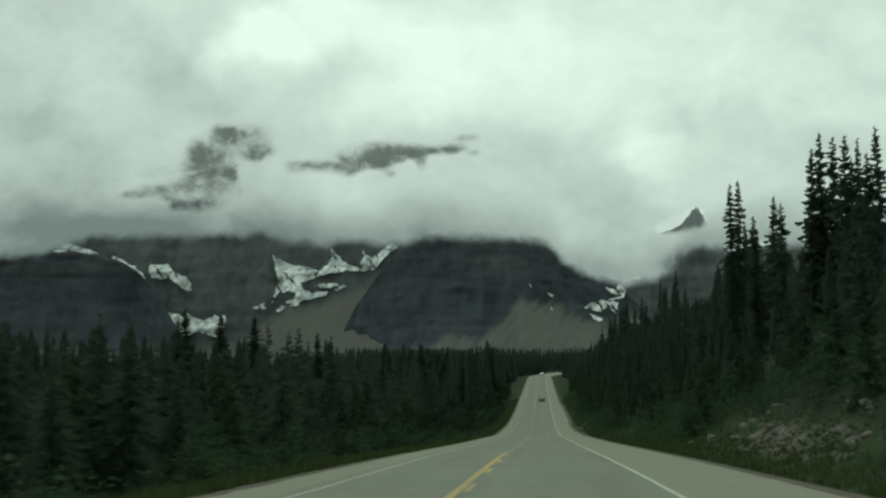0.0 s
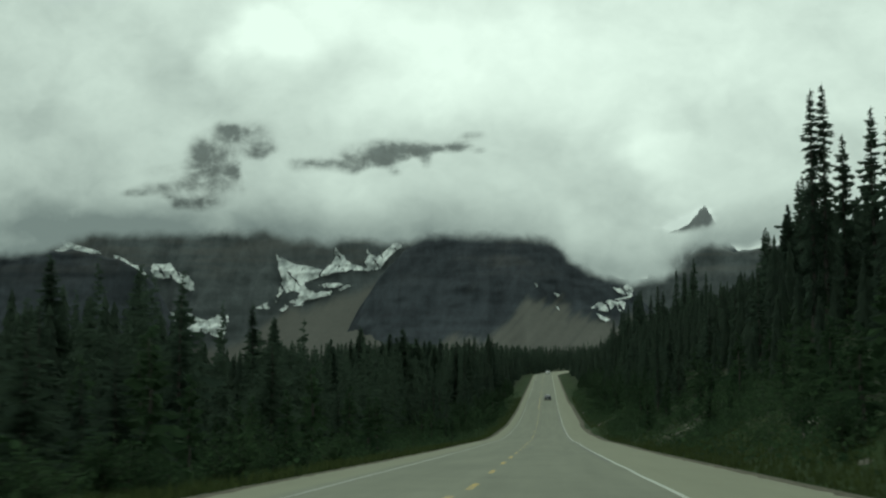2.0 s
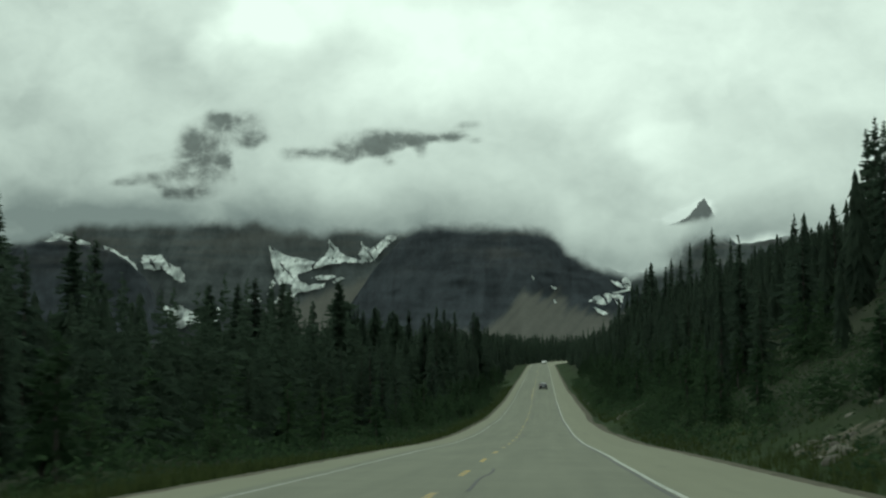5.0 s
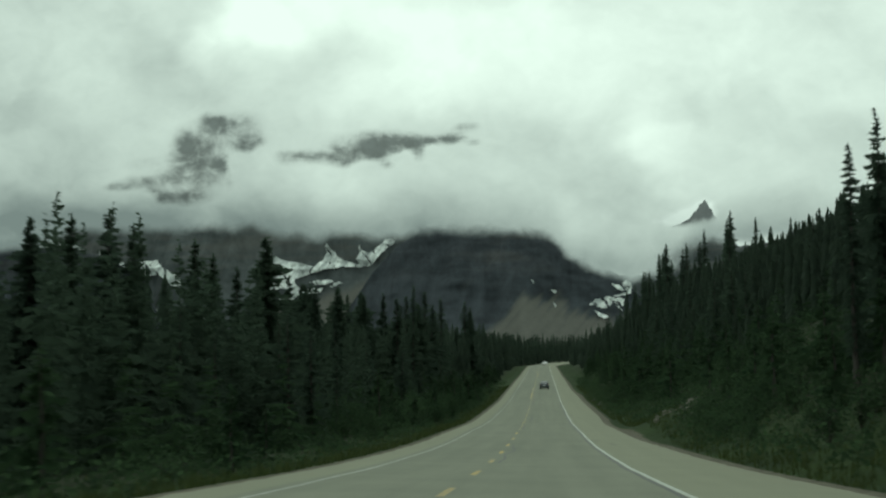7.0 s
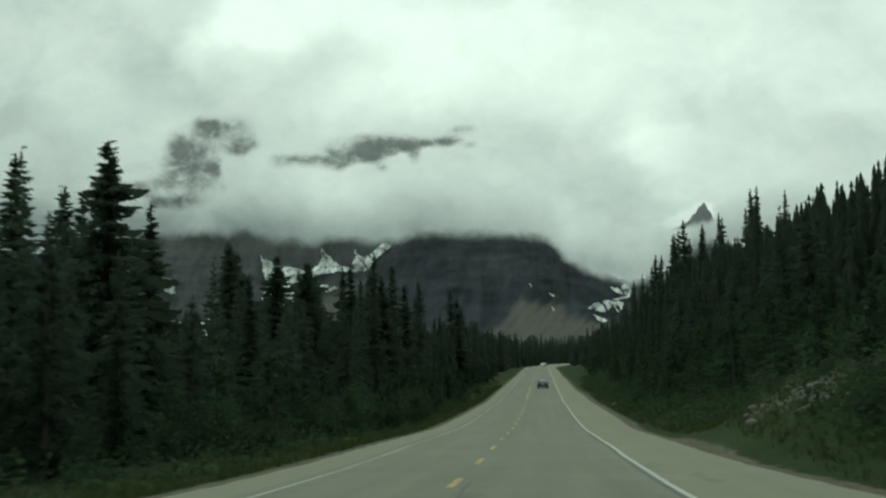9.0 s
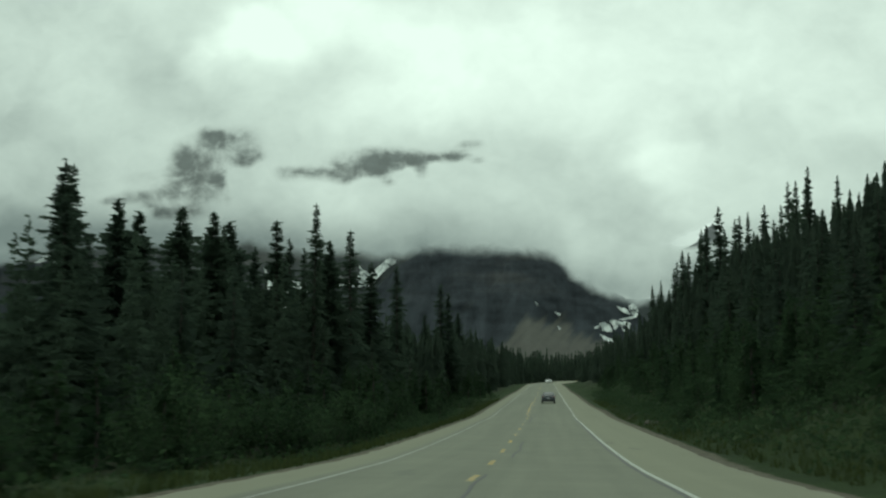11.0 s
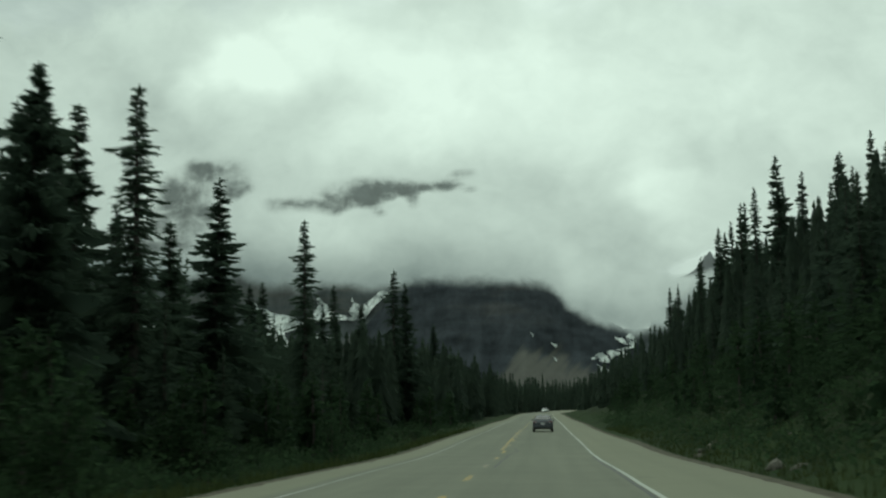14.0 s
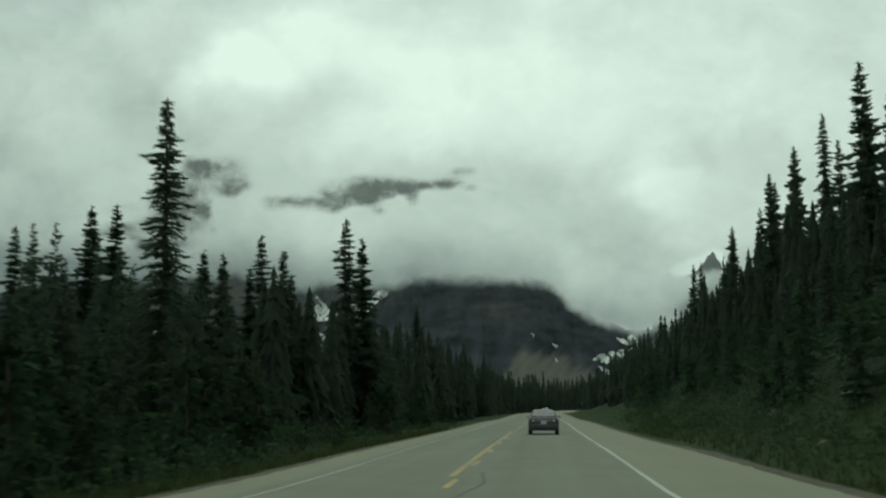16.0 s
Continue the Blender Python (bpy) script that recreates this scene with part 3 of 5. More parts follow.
# rents through which the cliffs show, and the lighter and duller parts of the sheet: place, reach, strength
DOME_RENT = (
    (-782, 574, 36, 18, 0.9), (-747, 565, 25, 19, 0.6), (-717, 586, 42, 19, 0.5), (-692, 540, 25, 25, 0.55), (-716, 517, 31, 21, 0.8), (-675, 526, 22, 11, 0.5),
    (-801, 587, 19, 14, 0.4), (-777, 486, 19, 19, 1.0), (-767, 472, 11, 14, 0.5), (-859, 536, 28, 25, 0.5), (-875, 495, 31, 31, 0.6), (-838, 515, 49, 49, 0.6),
    (-775, 535, 63, 42, 0.45), (-837, 466, 56, 35, 0.52), (-816, 438, 49, 28, 0.45), (-750, 437, 11, 22, 0.3))
LOWER_RENT = (
    (-913, 396, 22, 14, 0.9), (-864, 398, 47, 17, 0.7), (-857, 384, 19, 11, 0.4), (-938, 413, 19, 8, 0.4), (-1019, 422, 39, 11, 0.6), (-970, 434, 49, 17, 0.52),
    (-900, 440, 56, 22, 0.45), (-963, 482, 56, 21, 0.27), (-829, 404, 28, 17, 0.4), (-736, 489, 19, 22, -0.8), (-691, 478, 35, 19, -0.6), (-664, 502, 19, 11, -0.4),
    (-983, 393, 56, 13, -0.5), (-899, 364, 56, 11, -0.3))
LONG_RENT = (
    (-393, 496, 33, 23, 1.04), (-355, 506, 30, 19, 0.73), (-315, 517, 41, 13, 0.76), (-290, 496, 19, 19, 0.85), (-364, 466, 16, 9, 0.67), (-410, 514, 27, 13, 0.84),
    (-355, 536, 102, 16, 0.67), (-254, 530, 49, 12, 0.77), (-177, 558, 30, 11, 0.61), (-163, 520, 19, 9, 0.51), (-206, 530, 27, 11, 0.7), (-477, 501, 57, 27, 0.77),
    (-552, 493, 54, 16, 0.73), (-613, 490, 30, 16, 0.56), (-464, 477, 27, 13, 0.56), (-334, 480, 22, 11, -0.6), (-265, 506, 9, 13, -0.5), (-320, 496, 9, 8, -0.45),
    (-423, 466, 22, 13, -0.5), (-220, 493, 54, 13, -0.3), (-403, 464, 14, 9, -0.3))
HORN_RENT = (
    (312, 324, 42, 9, 1.6), (345, 340, 30, 13, 1.9), (376, 356, 22, 17, 1.9), (392, 340, 14, 14, 0.9), (372, 252, 46, 32, 1.0), (330, 238, 44, 18, 0.5))
RENTS = DOME_RENT + LOWER_RENT + LONG_RENT + HORN_RENT
LEFT_SHADES = (
    (-718, 810, 98, 63, 0.2), (-593, 831, 181, 84, 0.18), (-314, 824, 362, 132, 0.28), (-440, 649, 118, 70, 0.12), (-307, 698, 125, 111, 0.12), (-516, 743, 132, 56, -0.14),
    (-969, 768, 98, 104, -0.2), (-1303, 629, 104, 67, -0.2), (-1178, 824, 279, 167, -0.07), (-1289, 350, 237, 77, -0.36), (-1136, 559, 209, 125, -0.05), (-105, 371, 237, 63, -0.04),
    (48, 656, 293, 139, 0.18))
RIGHT_SHADES = (
    (466, 712, 77, 45, -0.05), (333, 580, 77, 36, -0.12), (131, 447, 132, 84, -0.04), (264, 503, 42, 98, 0.14), (312, 489, 84, 70, 0.12), (605, 698, 362, 223, 0.16),
    (187, 824, 306, 125, 0.1), (744, 879, 167, 70, -0.08), (-509, 447, 362, 70, 0.1), (131, 294, 153, 70, 0.06), (605, 447, 223, 111, 0.08), (-886, 656, 125, 70, -0.05),
    (-927, 343, 220, 60, -0.16))
SHADES = LEFT_SHADES + RIGHT_SHADES


def build_cloud(name, y, label):
    xs = [-2300 + 13 * i for i in range(355)]
    zs = [140 + 8 * j for j in range(121)]
    verts, cover, tone, gap = [], [], [], []
    for z in zs:
        for x in xs:
            verts.append((x, y + 46 * fractal(x * 0.004, y, z * 0.006), z))
            rise = z - along(BANK_BASE, x)
            c = 1.45 * ease(rise + 12 * fractal(x * 0.012, 3, y), -30, 50) - 0.28
            cover.append(c - 1.4 * (1 - ease(1060 - z + 70 * fractal(x * 0.003, 8, 0), 0, 180)))
            gap.append(2.5 * sum(w * soft_spot(x, z, cx, cz, rx, rz) for cx, cz, rx, rz, w in RENTS))
            u, v = x + 75 * fractal(x * 0.005, 11, z * 0.007), z + 55 * fractal(x * 0.005, 17, z * 0.007)
            t = 0.10 + 0.35 * ease(rise, -10, 150) + 0.20 * ease(rise, 160, 460) + sum(w * soft_spot(u, v, cx, cz, rx, rz) for cx, cz, rx, rz, w in SHADES)
            tone.append(t * (1 - 0.22 * ease(-x, 850, 1500)))
    ob = mesh_object(name, verts, grid_faces(len(xs), len(zs)), CLOUD)
    for key, values in (("cover", cover), ("tone", tone), ("gap", gap)):
        at = ob.data.attributes.new(key, "FLOAT", "POINT")
        at.data.foreach_set("value", values)
    return tagged(ob, label, "cloud", kind="structure")


build_cloud("cloud_bank", 3120, "grey bank of low cloud hiding the summits")


# ---------------------------------------------------------------- trees
def thing(name, m, label, category, group=""):
    ob = new(name)
    ob.matrix_basis = m
    return tagged(ob, label, category, group)


def trunk_shape(height, radius, seed, sides=7, rings=9):
    r = random.Random(seed)
    verts, faces = [], []
    for j in range(rings):
        s = j / (rings - 1)
        w = radius * (1 - s) ** 0.85 + 0.012
        if j == 0:
            w *= 1.35
        cx, cy = 0.05 * math.sin(s * 5 + seed), 0.05 * math.cos(s * 4 + seed)
        for i in range(sides):
            a = 2 * math.pi * i / sides
            k = w * (1 + 0.12 * (r.random() - 0.5))
            verts.append((cx + k * math.cos(a), cy + k * math.sin(a), s * height - (0.35 if j == 0 else 0)))
    for j in range(rings - 1):
        for i in range(sides):
            a, b = j * sides + i, j * sides + (i + 1) % sides
            faces.append((a, b, b + sides, a + sides))
    return verts, faces


def spruce_crown(height, start, radius, seed, step=0.4, power=0.75, per=5, gaps=0.0, droop=0.35, column=0.0, twigs=1.0, fine=1.0):
    """Whorls of drooping limbs, each a spine hung with needle sprays."""
    r = random.Random(seed)
    verts, faces = [], []

    def kite(p, d, side, length, width, fall):
        q = p + d * (0.45 * length)
        a = q + side * width + Vector((0, 0, -0.25 * fall))
        b = q - side * width + Vector((0, 0, -0.25 * fall))
        t = p + d * length + Vector((0, 0, -fall))
        k = len(verts)
        verts.extend((p[:], a[:], t[:], b[:]))
        faces.append((k, k + 1, k + 2, k + 3))

    h = start
    turn = r.random() * 6.28
    while h < height * 0.985:
        s = (h - start) / (height - start)
        reach = radius * max(0.0, 1 - s) ** power
        reach = reach * (1 - column) + column * radius * min(0.62, 2.4 * (1 - s))
        reach *= 0.55 + 0.45 * min(1.0, s * 6 + 0.25)
        patch = n3(h * 0.9, seed * 3.7)
        lop = r.random() * 6.28
        for i in range(per):
            if r.random() < gaps * (0.7 + patch):
                continue
            turn += 2 * math.pi / per + r.uniform(-0.5, 0.5)
            long = max(0.14, reach * r.uniform(0.5, 1.2) * (1 + 0.25 * math.cos(turn - lop)) * (1 + 0.5 * patch))
            out = Vector((math.cos(turn), math.sin(turn), 0))
            side = Vector((-out.y, out.x, 0))
            fall = droop * (1.15 - s) * r.uniform(0.6, 1.4)
            z0 = h + r.uniform(-1.1, 1.1) * step
            def spine(u):
                return out * (long * u) + side * (0.08 * long * math.sin(3 * u + i)) + Vector((0, 0, z0 + long * (0.25 * (s - 0.3) * u - fall * u * u + 0.16 * fall * u ** 4)))
            cuts = 2 if long > 0.5 else 1
            for c in range(cuts):
                p, q = spine(c / cuts), spine((c + 1) / cuts)
                k = len(verts)
                low = (0.08 + 0.24 * long * r.uniform(0.4, 1.3) * (1 - 0.7 * c / cuts)) * min(1.0, fine * fine * 1.3)
                verts.extend((p[:], q[:], (q + Vector((0, 0, -low * 0.5)))[:], ((p + q) / 2 + Vector((0, 0, -low * 1.3)))[:], (p + Vector((0, 0, -low * 0.7)))[:]))
                faces.append((k, k + 1, k + 2, k + 3, k + 4))
            number = max(1, int((1.2 + long * 1.7) * twigs))
            for c in range(number):
                u = (c + 0.6) / number
                p = spine(u * 0.95)
                size = (0.15 + 0.30 * long * (1 - u * 0.72)) * r.uniform(0.7, 1.25)
                for way in (-1, 1):
                    d = (out * r.uniform(0.55, 0.95) + side * way * r.uniform(0.6, 1.0)).normalized()
                    roll = r.uniform(-1.15, 1.15)
                    kite(p, d, Vector((-d.y * math.cos(roll), d.x * math.cos(roll), math.sin(roll))), size, (0.04 + 0.085 * size) * fine, size * r.uniform(0.15, 0.75))
            kite(spine(0.82), out, side, 0.2 * long + 0.14, (0.06 + 0.03 * long) * fine, 0.02)
        h += step * (0.55 + 0.45 * (1 - s)) * r.uniform(0.85, 1.15)
    kite(Vector((0, 0, height * 0.965)), Vector((0.03, 0, 1)), Vector((1, 0, 0)), height * 0.045, 0.07, -0.05)
    kite(Vector((0, 0, height * 0.965)), Vector((0, 0.03, 1)), Vector((0, 1, 0)), height * 0.04, 0.06, -0.05)
    return verts, faces


def spruce(kind, label, height, needles, seed, **shape):
    ob = thing("spruce_tree", Matrix.Translation((0, -400, -60)), label, "tree", "roadside spruces")
    mesh_object("trunk", *trunk_shape(height * 0.97, 0.011 * height + 0.02, seed), BARK, ob)
    mesh_object("crown", *spruce_crown(height, seed=seed, **shape), needles, ob, smooth=False)
    return ob


H0 = 14.0
KINDS = {
    "slender": spruce("slender", "tall slender dark green spruce in roadside forest", H0, NEEDLES, 11, start=1.2, radius=2.1, step=0.29, power=0.8, per=6, twigs=2.3, fine=0.78),
    "broad": spruce("broad", "broad dense dark green spruce in roadside forest", H0, NEEDLES, 23, start=0.9, radius=2.9, step=0.27, power=0.72, per=8, twigs=1.8, fine=0.8),
    "sparse": spruce("sparse", "tall thin spruce with sparse drooping limbs", H0, NEEDLES, 37, start=1.5, radius=1.45, step=0.23, per=6, gaps=0.28, droop=0.75, column=0.3, twigs=2.1, fine=0.6),
    "gappy": spruce("gappy", "old spruce with bare trunk showing between limbs", H0, NEEDLES, 41, start=2.4, radius=1.15, step=0.24, per=6, gaps=0.2, droop=0.8, column=0.65, twigs=2.2, fine=0.66),
    "plain": spruce("plain", "dark green spruce with even conical crown", H0, NEEDLES, 59, start=0.8, radius=2.4, step=0.28, power=0.85, per=7, twigs=1.9, fine=0.78),
    "narrow": spruce("narrow", "narrow spire-shaped dark green spruce on slope", H0, NEEDLES, 67, start=1.0, radius=1.65, step=0.30, power=0.65, per=6, twigs=2.3, fine=0.76),
    "rank": spruce("rank", "dark green spruce in the forest's front rank", H0, NEEDLES, 83, start=0.8, radius=2.3, step=0.48, power=0.8, per=6, twigs=1.05, fine=0.9),
    "rank_slim": spruce("rank_slim", "slim dark green spruce in the forest's front rank", H0, NEEDLES, 97, start=0.8, radius=1.9, step=0.48, power=0.75, per=6, twigs=1.05, fine=0.9),
    "rank_wide": spruce("rank_wide", "bushy dark green spruce in the forest's front rank", H0, NEEDLES, 101, start=0.5, radius=2.8, step=0.48, power=0.8, per=6, twigs=0.98, fine=0.9),
}
KINDS["slope_slender"] = spruce("slope_slender", "slender dark green spruce on the slope", H0, NEEDLES, 111, start=1.2, radius=2.1, step=0.38, power=0.8, per=6, twigs=1.2, fine=0.95)
KINDS["slope_narrow"] = spruce("slope_narrow", "narrow spire-shaped dark green spruce on slope", H0, NEEDLES, 127, start=1.0, radius=1.65, step=0.38, power=0.65, per=6, twigs=1.2, fine=0.95)
KINDS["slope_plain"] = spruce("slope_plain", "conical dark green spruce on the slope", H0, NEEDLES, 131, start=0.8, radius=2.4, step=0.38, power=0.85, per=6, twigs=1.2, fine=0.95)
PLACED = []


def free_spot(x, y, gap):
    return all((x - a) ** 2 + (y - b) ** 2 > gap * gap for a, b in PLACED)


def plant(kind, x, y, height, width=1.0):
    s = height / H0
    m = Matrix.Translation((x, y, land(x, y) - 0.1)) @ Matrix.Rotation(rng.uniform(0, 6.28), 4, "Z") @ Matrix.Rotation(radians(rng.uniform(-1.6, 1.6)), 4, "X")
    w = s * width if height > 9 else s * width * 1.25
    PLACED.append((x, y))
    return copy_thing(KINDS[kind], m @ Matrix.Diagonal((w, w, s, 1)))


def plant_to(kind, x, y, top, width=1.0):
    if x > 0 and "slope_" + kind in KINDS:
        kind = "slope_" + kind
    return plant(kind, x, y, (top - land(x, y)) * 1.02 + 0.1, width * (1.2 if x < 0 else 1.05))


# the trees that stand out against the sky: place and height of the tip
for row in (("broad", -22.3, 236, 4.4, 1.0), ("plain", -30.4, 242, 4.9, 1.0), ("slender", -21.4, 239.5, 1.6, 1.0), ("plain", -31.5, 253, 4.6, 1.0),
            ("plain", -29.7, 175, 4.0, 1.0), ("sparse", -17.0, 315.8, 4.4, 1.1), ("slender", -17.4, 330.3, 3.2, 1.15), ("sparse", -18.3, 361, 5.7, 1.05),
            ("narrow", -18.2, 292.3, 2.2, 1.15), ("sparse", -17.1, 299.5, 4.3, 0.84), ("plain", -25.0, 271, 2.6, 1.0), ("slender", -26.5, 276, 3.2, 1.0)):
    plant_to(*row)
for row in (("slender", -20.1, 322.6, 0.5, 1.0), ("broad", -24.9, 304.1, 3.7, 1.0), ("broad", -27.1, 299.5, 4.1, 1.0), ("broad", -22.7, 291.9, 2.7, 0.9),
            ("gappy", -17.3, 410.5, 7.5, 1.1), ("slender", -16.2, 413.5, 6.4, 1.0), ("narrow", -18.0, 323.9, -0.2, 1.2), ("slender", -23.4, 368.3, 1.8, 1.0),
            ("plain", -23.8, 366, 1.3, 0.9), ("gappy", -22.9, 403, 5.2, 1.0), ("narrow", -17.2, 383.4, 1.2, 1.0), ("broad", -17.0, 304.9, 2.3, 0.85), ("narrow", -20.0, 316.3, 3.7, 1.0)):
    plant_to(*row)
for row in (("plain", -25.3, 200, 2.2, 1.0), ("slender", -25.0, 205, 3.0, 1.2), ("slender", -23.6, 205.5, 2.2, 1.0), ("broad", -28.0, 201.5, 2.2, 0.8), ("slender", -29.0, 162, 4.9, 1.0),
            ("slender", -32.0, 185, 4.5, 1.0), ("plain", -30.0, 130, 6.0, 1.0), ("slender", -28.0, 97, 5.5, 1.0), ("plain", -28.0, 109, 5.3, 1.0), ("slender", -26.0, 88, 4.4, 1.0),
            ("slender", -27.0, 244, 2.7, 1.0), ("slender", -21.0, 262, -0.5, 1.0)):
    plant_to(*row)
for row in (("broad", -34.0, 310, 5.3, 1.0), ("slender", -30.0, 326, 4.7, 1.0), ("plain", -28.0, 327, 4.2, 1.0), ("slender", -24.0, 325, 4.8, 0.9), ("gappy", -25.0, 359, -0.8, 1.0),
            ("slender", -20.0, 379, 0.5, 1.0), ("plain", -21.0, 377, 0.5, 0.9), ("narrow", -20.0, 386, 0.4, 1.0), ("narrow", -17.5, 388, 0.2, 1.0), ("plain", -22.0, 524, 10.0, 1.0), ("sparse", -24.0, 300.2, 2.9, 0.8), ("broad", -31.0, 296.0, 4.3, 0.9), ("plain", -28.0, 282.8, 0.1, 0.9), ("plain", -26.0, 313.5, 2.7, 1.0), ("gappy", -20.0, 310.4, 2.4, 0.9)):
    plant_to(*row)
for row in (("gappy", 20.1, 138.5, 20.0, 0.8), ("gappy", 21.1, 138.1, 20.4, 0.8), ("slender", 23.0, 140.2, 16.9, 0.9), ("narrow", 25.2, 140, 18.9, 1.0), ("slender", 24.2, 130.5, 17.1, 0.9),
            ("narrow", 24.8, 120.3, 20.9, 0.9), ("slender", 26.3, 121.5, 22.6, 0.8), ("gappy", 31.3, 196.5, 21.8, 0.9), ("slender", 32.4, 197.5, 21.4, 0.9), ("narrow", 28.0, 203, 15.6, 1.0),
            ("narrow", 30.2, 203, 17.0, 1.0), ("narrow", 29.4, 213, 16.8, 1.0), ("plain", 14.2, 189.5, 4.9, 0.9), ("gappy", 12.4, 187.5, 3.2, 0.9)):
    plant_to(*row)
for row in (("slender", 27.2, 120.0, 22.0, 0.9), ("narrow", 27.0, 115.4, 21.2, 1.0), ("plain", 28.0, 115.4, 20.9, 0.8), ("slender", 27.0, 107.0, 18.4, 1.0), ("narrow", 28.0, 107.6, 20.6, 1.0), ("narrow", 30.0, 124.0, 20.5, 1.0),
            ("broad", 26.0, 179.1, 16.2, 0.8), ("narrow", 28.0, 182.0, 19.2, 1.0), ("slender", 29.0, 182.0, 19.5, 1.0), ("slender", 31.0, 190.0, 19.0, 1.0), ("plain", 29.0, 174.0, 18.6, 0.9)):
    plant_to(*row)
for row in (("slender", 27.7, 441, 20.0, 0.9), ("narrow", 41.3, 424, 26.0, 0.9), ("narrow", 26.0, 403.5, 18.9, 1.2), ("slender", 33.4, 407, 19.7, 1.0), ("gappy", 25.7, 416.5, 17.8, 0.9),
            ("narrow", 25.0, 439, 15.7, 1.0), ("slender", 26.4, 455, 15.7, 1.0), ("narrow", 27.0, 481, 16.9, 1.0), ("slender", 30.7, 561, 17.1, 1.0), ("plain", 35.7, 552, 22.0, 0.9),
            ("slender", 47.6, 458, 28.3, 0.9), ("narrow", 50.4, 486, 31.0, 0.9), ("narrow", 32.7, 481, 23.6, 0.9), ("slender", 30.5, 454.5, 22.4, 0.9)):
    plant_to(*row)


for row in (("narrow", 39.0, 403.2, 23.2, 0.9), ("slender", 38.2, 398, 24.1, 0.8), ("narrow", 46.9, 417, 25.8, 0.9), ("slender", 30.0, 410.5, 18.5, 0.9), ("narrow", 27.6, 408, 16.1, 1.0),
            ("narrow", 36.2, 455, 23.8, 1.0), ("slender", 50.6, 476.8, 34.5, 0.8), ("narrow", 48.6, 520, 34.0, 0.8), ("narrow", 23.5, 431.4, 15.2, 1.0), ("slender", 28.9, 496, 19.7, 0.9),
            ("narrow", 24.4, 507, 15.2, 1.0), ("plain", 28.6, 532.6, 18.6, 0.9), ("slender", 28.2, 207.2, 16.7, 0.9), ("narrow", 29.4, 200.0, 16.8, 1.0)):
    plant_to(*row)


# ranks of forest behind and between them
def forest(name, label, spots, models, mat, category="forest"):
    all_v, all_f, base = [], [], 0
    for x, y, h, w in spots:
        v, f = models[rng.randrange(len(models))]
        a = rng.uniform(0, 6.28)
        c, s = math.cos(a), math.sin(a)
        p = np.stack([(v[:, 0] * c - v[:, 1] * s) * h * w + x, (v[:, 0] * s + v[:, 1] * c) * h * w + y, v[:, 2] * h + land(x, y) - 0.15], 1)
        all_v.append(p)
        all_f.append(f + base)
        base += len(v)
    v, f = np.concatenate(all_v), np.concatenate(all_f)
    me = bpy.data.meshes.new(name)
    me.vertices.add(len(v))
    me.vertices.foreach_set("co", v.ravel())
    me.loops.add(3 * len(f))
    me.loops.foreach_set("vertex_index", f.ravel())
    me.polygons.add(len(f))
    me.polygons.foreach_set("loop_start", np.arange(0, 3 * len(f), 3))
    me.polygons.foreach_set("loop_total", np.full(len(f), 3))
    me.update(calc_edges=True)
    me.materials.append(mat)
    return tagged(new(name, me), label, category, kind="stuff")


def skirted_spruce(seed, levels, points, radius):
    """A solid spruce for the depth of the forest: ragged drooping skirts one over another, in unit height."""
    r = random.Random(seed)
    verts, faces = [], []
    for j in range(levels):
        s = (j + r.uniform(-0.25, 0.25)) / levels
        reach = (radius * (1 - s) ** 0.78 + 0.008) * (0.7 + 0.3 * min(1, s * 5 + 0.2)) * r.uniform(0.82, 1.12)
        z, top = 0.06 + 0.92 * max(0.0, s), len(verts)
        verts.append((0, 0, min(1.0, z + 1.5 * reach + 0.035)))
        turn = r.uniform(0, 6.28)
        for i in range(2 * points):
            a = turn + 3.1416 * (i + r.uniform(-0.3, 0.3)) / points
            l = reach * (r.uniform(0.75, 1.25) if i % 2 else r.uniform(0.35, 0.62))
            verts.append((l * math.cos(a), l * math.sin(a), z - (0.5 * l if i % 2 else -0.1 * l) + r.uniform(-0.012, 0.012)))
        faces += [(top, top + 1 + i, top + 1 + (i + 1) % (2 * points)) for i in range(2 * points)]
    return np.array(verts), np.array(faces)


def light_crown(seed, radius, power, step=0.7, per=6, twigs=0.68, fine=1.35):
    """A spruce crown of few sprays for the crowded rows, in unit height."""
    verts, faces = spruce_crown(H0, 0.6, radius, seed, step=step, power=power, per=per, twigs=twigs, fine=fine)
    tris = [(f[0], f[i], f[i + 1]) for f in faces for i in range(1, len(f) - 1)]
    return np.array(verts) / H0, np.array(tris)


near_models = [light_crown(170, 2.0, 0.8), light_crown(171, 2.3, 0.75), light_crown(172, 1.8, 0.7)]
mid_models = [skirted_spruce(180 + k, 17, 7, r) for k, r in enumerate((0.13, 0.15, 0.115, 0.14, 0.125))]
small_models = [light_crown(190 + k, r, 0.85, 1.7, 6, 0.42, 2.2) for k, r in enumerate((2.6, 3.0, 2.3))]
far_models = [skirted_spruce(200 + k, 10, 4, r) for k, r in enumerate((0.12, 0.14, 0.105, 0.13, 0.115))]

# singly standing trees of the front ranks
for k in range(60):
    x, y, h = rng.uniform(13, 22), rng.uniform(258, 350), rng.uniform(4.0, 7.5)
    if free_spot(x, y, 2.6):
        plant(rng.choice(("rank", "rank_slim", "rank_wide")), x, y, h * (1.0 if x < 17 else 1.35), rng.uniform(0.95, 1.2))
for k in range(22):
    x, y = -rng.uniform(11.5, 17), rng.uniform(30, 82)
    if free_spot(x, y, 2.4):
        plant(rng.choice(("rank", "rank_wide")), x, y, rng.uniform(3.0, 5.2), rng.uniform(1.0, 1.25))
